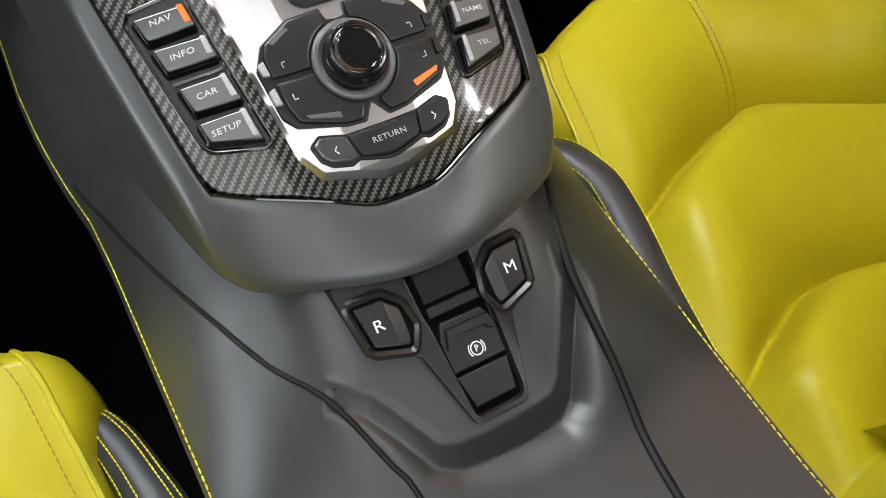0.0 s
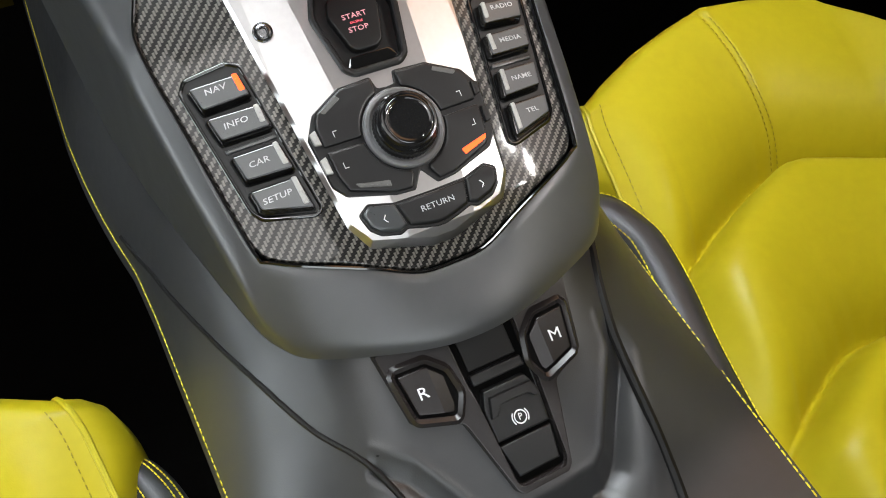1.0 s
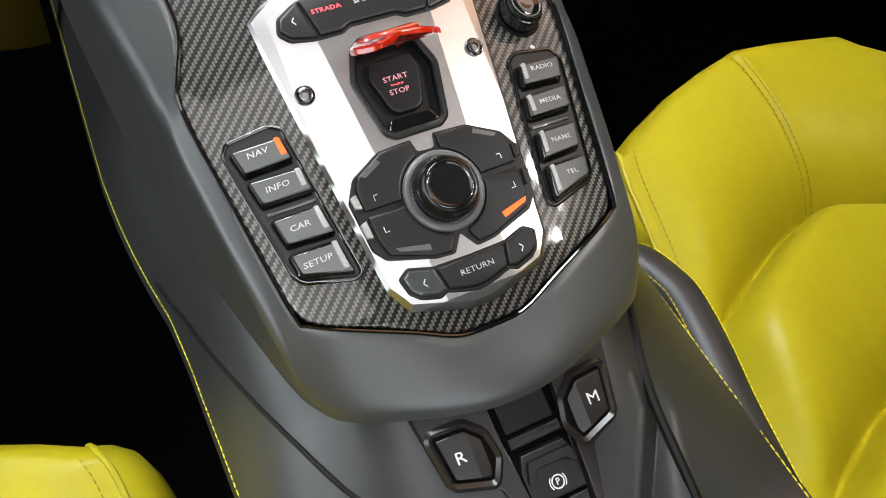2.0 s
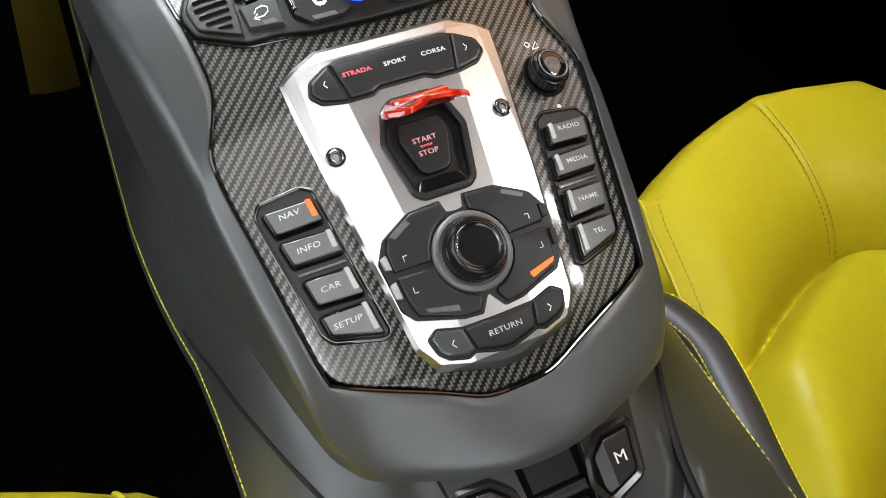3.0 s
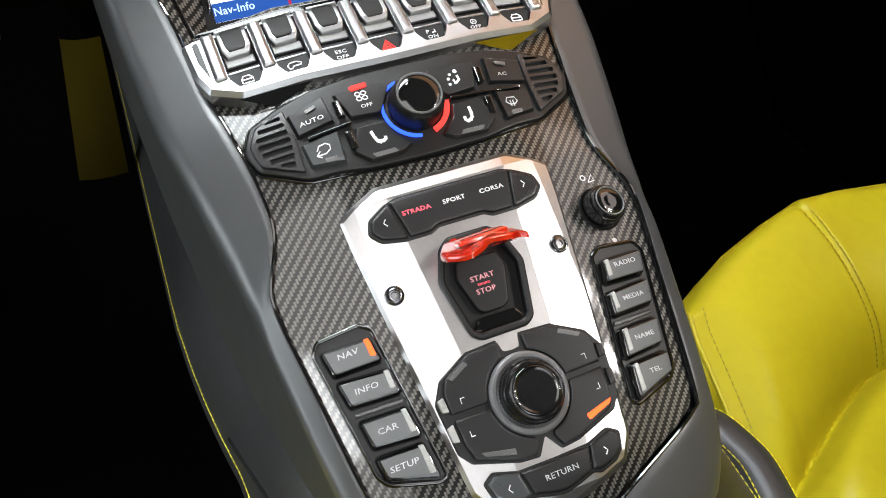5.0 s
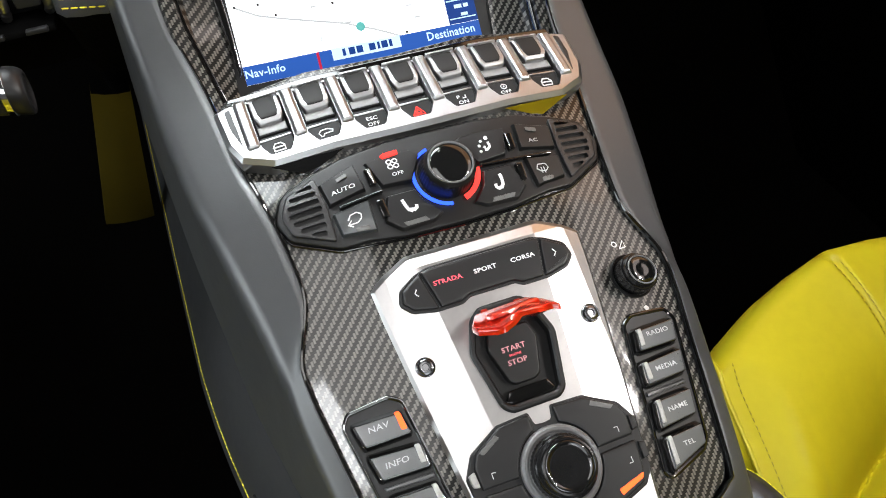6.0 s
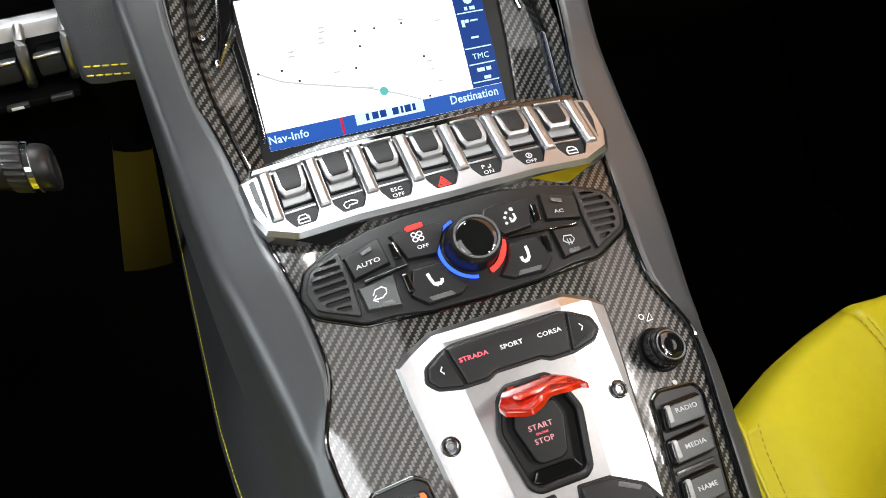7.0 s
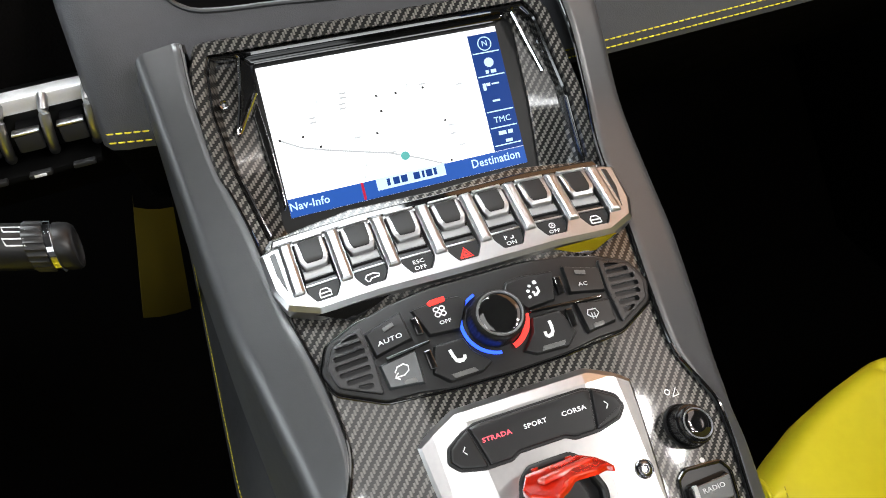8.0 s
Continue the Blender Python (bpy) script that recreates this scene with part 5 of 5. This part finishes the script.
CUSHION = cushion_rows(230, 320)


def seat(place):
    """One sports seat; place maps the passenger cushion's plan to the world."""
    first, last = CUSHION[0], CUSHION[-1]

    def drop(line, dx, dz):
        return [p + Vector((dx, 0, dz)) for p in line]

    def flank(line, dx, dz):
        """The padded side swells beyond the piping towards the front."""
        return [p + Vector((dx * max(0.3, min(1.0, (p.y - 0.37) / 0.05)), 0, dz)) for p in line]

    rows = [drop(first, 0.01, -0.22), flank(first, -0.016, -0.075), flank(first, -0.024, -0.045), flank(first, -0.021, -0.022), flank(first, -0.013, -0.008), flank(first, -0.005, -0.002)] + CUSHION
    rows += [drop(last, 0.004, -0.005), drop(last, 0.008, -0.022), drop(last, 0.006, -0.05), drop(last, -0.01, -0.22)]
    body = thing("sports_seat", grid_mesh([[place(p) for p in row] for row in rows]), YELLOW, "bright yellow leather sports seat cushion with piped bolster", "seat", group="front seats", sharp=70)
    edge = [place(p + Vector((-0.001, 0, 0.0006))) for p in first[45:-3:3]]
    part("piping", tube(edge, 0.0022), PIPING, body, "rolled yellow piping")
    part("stitching", stitches([place(Vector((p.x + 0.011, p.y, float(cushion_height(p.x + 0.011, p.y)) + 0.0003))) for p in first[45:-12:3]], 0.0036, 0.0018, 0.0005), DARK_THREAD, body, "tonal seam along the piping")
    for side in (-0.0035, 0.0035):
        line = [place(Vector((x + side, y, float(cushion_height(x + side, y)) + 0.0002))) for x, y in SEAM4[1:-3]]
        part("stitching", stitches(spline(line, 40), 0.0036, 0.0018, 0.0005), DARK_THREAD, body, "tonal twin seam")
    back = []
    for u in np.linspace(-1, 1, 40):
        line = []
        for v in np.linspace(0, 1, 40):
            wing = (0.13 if u < 0 else 0.3) * abs(u) ** 2.5 * (1 - 0.5 * v)
            line.append(place(Vector((0.47 + u * (0.27 - 0.07 * v * v), 0.03 - 0.15 * v + wing - 0.012 * math.sin(v * 9) ** 2, 0.28 + 0.74 * v - 0.05 * abs(u) ** 4))))
        far = [p + Vector((0, -0.09, 0)) for p in line]
        back.append(line + far[::-1])
    part("backrest", grid_mesh(back, closed=True), YELLOW, body, "yellow leather backrest", sharp=70)
    return body


seat(lambda p: Vector(p))
seat(lambda p: Vector((-p.x - 0.029, p.y - 0.044, p.z - 0.04)))


# ---- bolster pads between seats and tunnel ----


def side_pad(points, name_label):
    line = spline([Vector(p) for p in points], 50)
    rows = []
    for i, p in enumerate(line):
        d = (line[min(i + 1, 49)] - line[max(i - 1, 0)]).normalized()
        inward = Vector((-d.y, d.x, 0)).normalized() * (1 if points[0][0] > 0 else -1)
        w = 0.024 * min(1, 0.25 + 2.5 * math.sin(math.pi * i / 49) ** 0.7)
        if inward.x * points[0][0] > 0:
            inward = -inward
        rows.append([p - inward * 0.002 + Vector((0, 0, -0.09)), p - inward * 0.002 + Vector((0, 0, -0.006)), p, p + inward * 0.4 * w + Vector((0, 0, 0.004)), p + inward * w + Vector((0, 0, 0.002)), p + inward * (w + 0.003) + Vector((0, 0, -0.005)), p + inward * (w + 0.002) + Vector((0, 0, -0.09))])
    pad = thing("seat_side_pad", grid_mesh(rows), PAD_LEATHER, name_label, "seat trim", group="seat side pads", sharp=60)
    for j in (2, 4):
        part("stitching", stitches([r[j] + Vector((0, 0, 0.0006)) for r in rows], 0.0036, 0.0008, 0.0005), THREAD, pad, "yellow double seam")
    return pad


side_pad([(0.148, 0.394, 0.368), (0.159, 0.386, 0.37), (0.17, 0.372, 0.371), (0.1765, 0.345, 0.371), (0.1765, 0.325, 0.371), (0.168, 0.285, 0.37), (0.1547, 0.24, 0.369), (0.142, 0.184, 0.367), (0.136, 0.15, 0.364)], "black leather side pad with yellow twin stitching beside the seat")


def driver_pad():
    """A broad pad with a rounded tip; twin seams along both edges."""
    outer = spline([Vector((x, y, 0.30)) for x, y in ((-0.2105, 0.3785), (-0.205, 0.381), (-0.198, 0.380), (-0.1905, 0.373), (-0.1853, 0.3643), (-0.1796, 0.351), (-0.1749, 0.335), (-0.1707, 0.3185), (-0.165, 0.296), (-0.155, 0.25))], 60)
    inner = spline([Vector((x, y, 0.30)) for x, y in ((-0.2109, 0.3775), (-0.2109, 0.376), (-0.2099, 0.368), (-0.2073, 0.356), (-0.2041, 0.340), (-0.2009, 0.325), (-0.1984, 0.310), (-0.190, 0.25))], 60)
    rows = []
    for a, b in zip(inner, outer):
        across = [a.lerp(b, t) + Vector((0, 0, 0.005 * math.sin(math.pi * t))) for t in np.linspace(0, 1, 13)]
        d = (b - a).normalized() * 0.002
        rows.append([a - d + Vector((0, 0, -0.1)), a - d + Vector((0, 0, -0.004))] + across + [b + d + Vector((0, 0, -0.004)), b + d + Vector((0, 0, -0.1))])
    pad = thing("seat_side_pad", grid_mesh(rows), PAD_LEATHER, "broad black leather pad with yellow twin stitching beside the seat", "seat trim", group="seat side pads", sharp=60)
    for t in (0.03, 0.3, 0.84, 0.97):
        line = [a.lerp(b, t) + Vector((0, 0, 0.0006 + 0.005 * math.sin(math.pi * t))) for a, b in zip(inner, outer)]
        part("stitching", stitches(line, 0.003, 0.0006, 0.0006), THREAD, pad, "yellow seam")


driver_pad()

# ---- dashboard ----


def dash_profile(x):
    bow = 0.05 * max(0, abs(x) - 0.3) ** 1.5
    sink = 0.0135 * max(0.0, min(1.0, x / 0.12)) - 0.0075 * max(0.0, min(1.0, (-0.125 - x) / 0.043))
    return [Vector((x, y + bow, z - sink)) for y, z in ((0.95, 0.47), (0.80, 0.53), (0.70, 0.628), (0.668, 0.652), (0.661, 0.6585), (0.6605, 0.664), (0.6625, 0.669), (0.672, 0.70), (0.688, 0.735), (0.715, 0.765), (0.76, 0.785), (0.85, 0.80), (1.1, 0.815), (1.35, 0.815))]


def dashboard(a, b):
    rows = [dash_profile(x)[a:b] for x in np.linspace(-0.150, 0.78, 70)]
    first = rows[0]
    turned = [[p + Vector((-dx, dy, 0)) for p in first] for dx, dy in ((0.024, 0.05), (0.023, 0.014), (0.018, 0.005), (0.009, 0.001))]
    return grid_mesh(turned + rows)


DASH = plain("grey_dash_leather", (0.055, 0.056, 0.062), 0.5, bump=0.3, scale=9, vary=0.1, bump_scale=1200)
dash = thing("dashboard", dashboard(4, 14), DASH, "dark grey leather dashboard with yellow twin stitching", "dashboard", sharp=60)
# deep shade under the dash is put into the colour
part("underside", dashboard(0, 5), SHADE_CARPET, dash, "underside coloured near-black for its deep shade", sharp=60)
for k in (5, 6):
    line = [dash_profile(x)[k] + Vector((0, -0.0008, 0.0)) for x in np.linspace(0.10, 0.6, 160)]
    part("stitching", stitches(line, 0.0042, 0.0008, 0.0006, up=Vector((0, -1, 0.3))), THREAD, dash, "yellow thread")
    line = [dash_profile(x)[k] + Vector((0, -0.0012, 0.0)) for x in np.linspace(-0.168, -0.143, 20)]
    part("stitching", stitches(line, 0.0042, 0.0008, 0.0006, up=Vector((0, -1, 0.3))), THREAD, dash, "yellow thread")
lip = spline([(-0.1125, 0.6905, 0.741), (-0.1109, 0.689, 0.7356), (-0.1063, 0.687, 0.7318), (-0.0987, 0.685, 0.7281), (-0.0814, 0.6838, 0.7253), (-0.0548, 0.683, 0.7231), (-0.02, 0.681, 0.7195), (0.06, 0.678, 0.711)], 40)
part("vent_lip", tube([p + Vector((0, -0.0005, 0)) for p in lip], 0.0016), LEATHER, dash, "moulded edge of the centre vent")
# black sheet laid over the dash skin for the vent's shade
part("vent_shade_sheet", grid_mesh([[p + Vector((0, -0.0008 + dy, 0.0006 + dz)) for p in lip] for dy, dz in ((0, 0), (0.006, 0.0135), (0.02, 0.032), (0.04, 0.045))]), SHADE_BLACK, dash, "black sheet on the dash for the shaded vent opening")
# near-black colour stands for the shade below the instruments
part("lower_panel", box(-0.78, -0.169, 0.735, 0.80, 0.60, 0.82, 0.008), SHADE_CARPET, dash, "panel below the instruments, coloured near-black for shade")

# unseen slab added to keep ceiling light off the knee panel
part("footwell_light_shield", box(-0.78, -0.172, 0.74, 1.34, 0.785, 0.825, 0.01), DASH, dash)

# light-switch bank beside the column
lights = thing("side_switch_bank", box(-0.32, -0.174, 0.70, 0.735, 0.655, 0.687, 0.003), BLACK, "small silver-ribbed toggle bank on the dashboard", "switch bank")
part("top_rail", box(-0.32, -0.1715, 0.688, 0.702, 0.6885, 0.6985, 0.002), LIT_RAIL, lights, "satin silver rail, coloured pale for the light on it")
for i in range(5):
    x = -0.1715 - 0.0252 * i
    rib = [Vector((x - 0.0012 * j, y, z)) for j, (y, z) in enumerate(((0.690, 0.6965), (0.684, 0.692), (0.6815, 0.684), (0.6815, 0.674), (0.685, 0.664), (0.691, 0.660)))]
    part("rib", tube(spline(rib, 16), 0.0033, 10), SILVER, lights, "curved silver rib")
for i in range(4):
    x = -0.1865 - 0.0252 * i
    k = part("toggle_lever", box(x - 0.0075, x + 0.0075, 0.678, 0.70, 0.668, 0.680, 0.002), LABEL, lights, "gloss black toggle")
    part("lever_edge", box(x - 0.0078, x + 0.0078, 0.6772, 0.684, 0.6802, 0.6818, 0.0006), METAL, k, "silver edge")
    t = part("label_tile", box(x - 0.0065, x + 0.0065, 0.6685, 0.6735, 0.6555, 0.6585, 0.0008), LABEL, lights, "small grey label strip")
part("tile_carrier", box(-0.315, -0.176, 0.6725, 0.705, 0.6535, 0.6575, 0.001), SHADE_BLACK, lights, "black strip that carries the labels")
part("car_mark", box(-0.2155, -0.2085, 0.6682, 0.6687, 0.6562, 0.658, 0.0002), WHITE, lights, "white printed symbol")

# ---- column stalk ----


def turned_x(profile, y, z, tilt=0.34, n=40, ridges=False):
    bm = bmesh.new()
    rows = []
    for x, r, *k in profile:
        rows.append([bm.verts.new((x, y + (r - (0.0011 if k and i % 2 else 0)) * math.cos(2 * math.pi * i / n), z + tilt * (x + 0.18) * -1 + (r - (0.0011 if k and i % 2 else 0)) * math.sin(2 * math.pi * i / n))) for i in range(n)])
    for a, b in zip(rows, rows[1:]):
        for i in range(n):
            bm.faces.new((a[i], a[(i + 1) % n], b[(i + 1) % n], b[i]))
    bm.faces.new(rows[0][::-1])
    bm.faces.new(rows[-1])
    return bm


# the shroud's shade is in its colour
thing("steering_column", turned_x([(-0.62, 0.03), (-0.60, 0.05), (-0.44, 0.05), (-0.42, 0.03)], 0.60, 0.69, 0.06), SHADE_CARPET, "steering column shroud, coloured near-black for shade", "column")
SY, SZ = 0.556, 0.6765
stalk = thing("column_stalk", turned_x([(-0.46, 0.0108), (-0.30, 0.0112), (-0.2055, 0.0116), (-0.2045, 0.0113)], SY, SZ), BLACK, "black wiper stalk with a knurled ring and chrome band", "stalk")
part("knurled_ring", turned_x([(-0.2045, 0.0119), (-0.2035, 0.0127, 1), (-0.1972, 0.0127, 1), (-0.1962, 0.0119)], SY, SZ, n=48), KEY, stalk, "ribbed grey ring")
part("chrome_band", turned_x([(-0.196, 0.0117), (-0.1956, 0.0128), (-0.193, 0.0128), (-0.1924, 0.0119)], SY, SZ), CHROME, stalk, "bright band")
part("end_cap", turned_x([(-0.1924, 0.0117), (-0.190, 0.0120), (-0.1868, 0.0118), (-0.1852, 0.0108), (-0.1848, 0.0092), (-0.1856, 0.0084), (-0.1858, 0.003)], SY, SZ), BLACK, stalk, "rounded black end cap")
mark = bmesh.new()
for pts in ([(-0.2110, 0.0050), (-0.2030, 0.0050), (-0.2020, 0.0085), (-0.2120, 0.0085), (-0.2110, 0.0050)], [(-0.2110, -0.0025), (-0.2030, -0.0025), (-0.2020, 0.0010), (-0.2120, 0.0010), (-0.2110, -0.0025)]):
    stroke(mark, [(x * 1000, v * 1000) for x, v in pts], 0.7, 0, 0.15)


def on_stalk(x, v, h):
    a = v / 12.3 + 0.9
    return Vector((x / 1000, SY - math.cos(a) * (0.0116 + h / 1000), SZ - 0.34 * (x / 1000 + 0.18) + math.sin(a) * (0.0116 + h / 1000)))


part("wiper_mark", mark, WHITE, stalk, "white wiper symbols", warp=on_stalk)

# ---- yellow knee panel in the driver's footwell ----
rows = []
for t in np.linspace(0, 1, 10):
    a = Vector((-0.181, 0.748, 0.568)).lerp(Vector((-0.228, 0.86, 0.368)), t)
    b = Vector((-0.152, 0.724, 0.575)).lerp(Vector((-0.182, 0.86, 0.362)), t)
    rows.append([a + Vector((0, 0.02, 0)), a, a.lerp(b, 0.33) + Vector((0, -0.003, 0)), a.lerp(b, 0.66) + Vector((0, -0.003, 0)), b, b + Vector((0, 0.02, 0))])
# the panel's yellow is darkened in the colour for the footwell's shade
thing("knee_panel", grid_mesh(rows), plain("shade_darkened_yellow", (0.075, 0.055, 0.004), 0.85, scale=30, vary=0.15, spec=0.1), "yellow leather knee panel, its colour darkened for the footwell's shade", "trim panel", kind="structure")
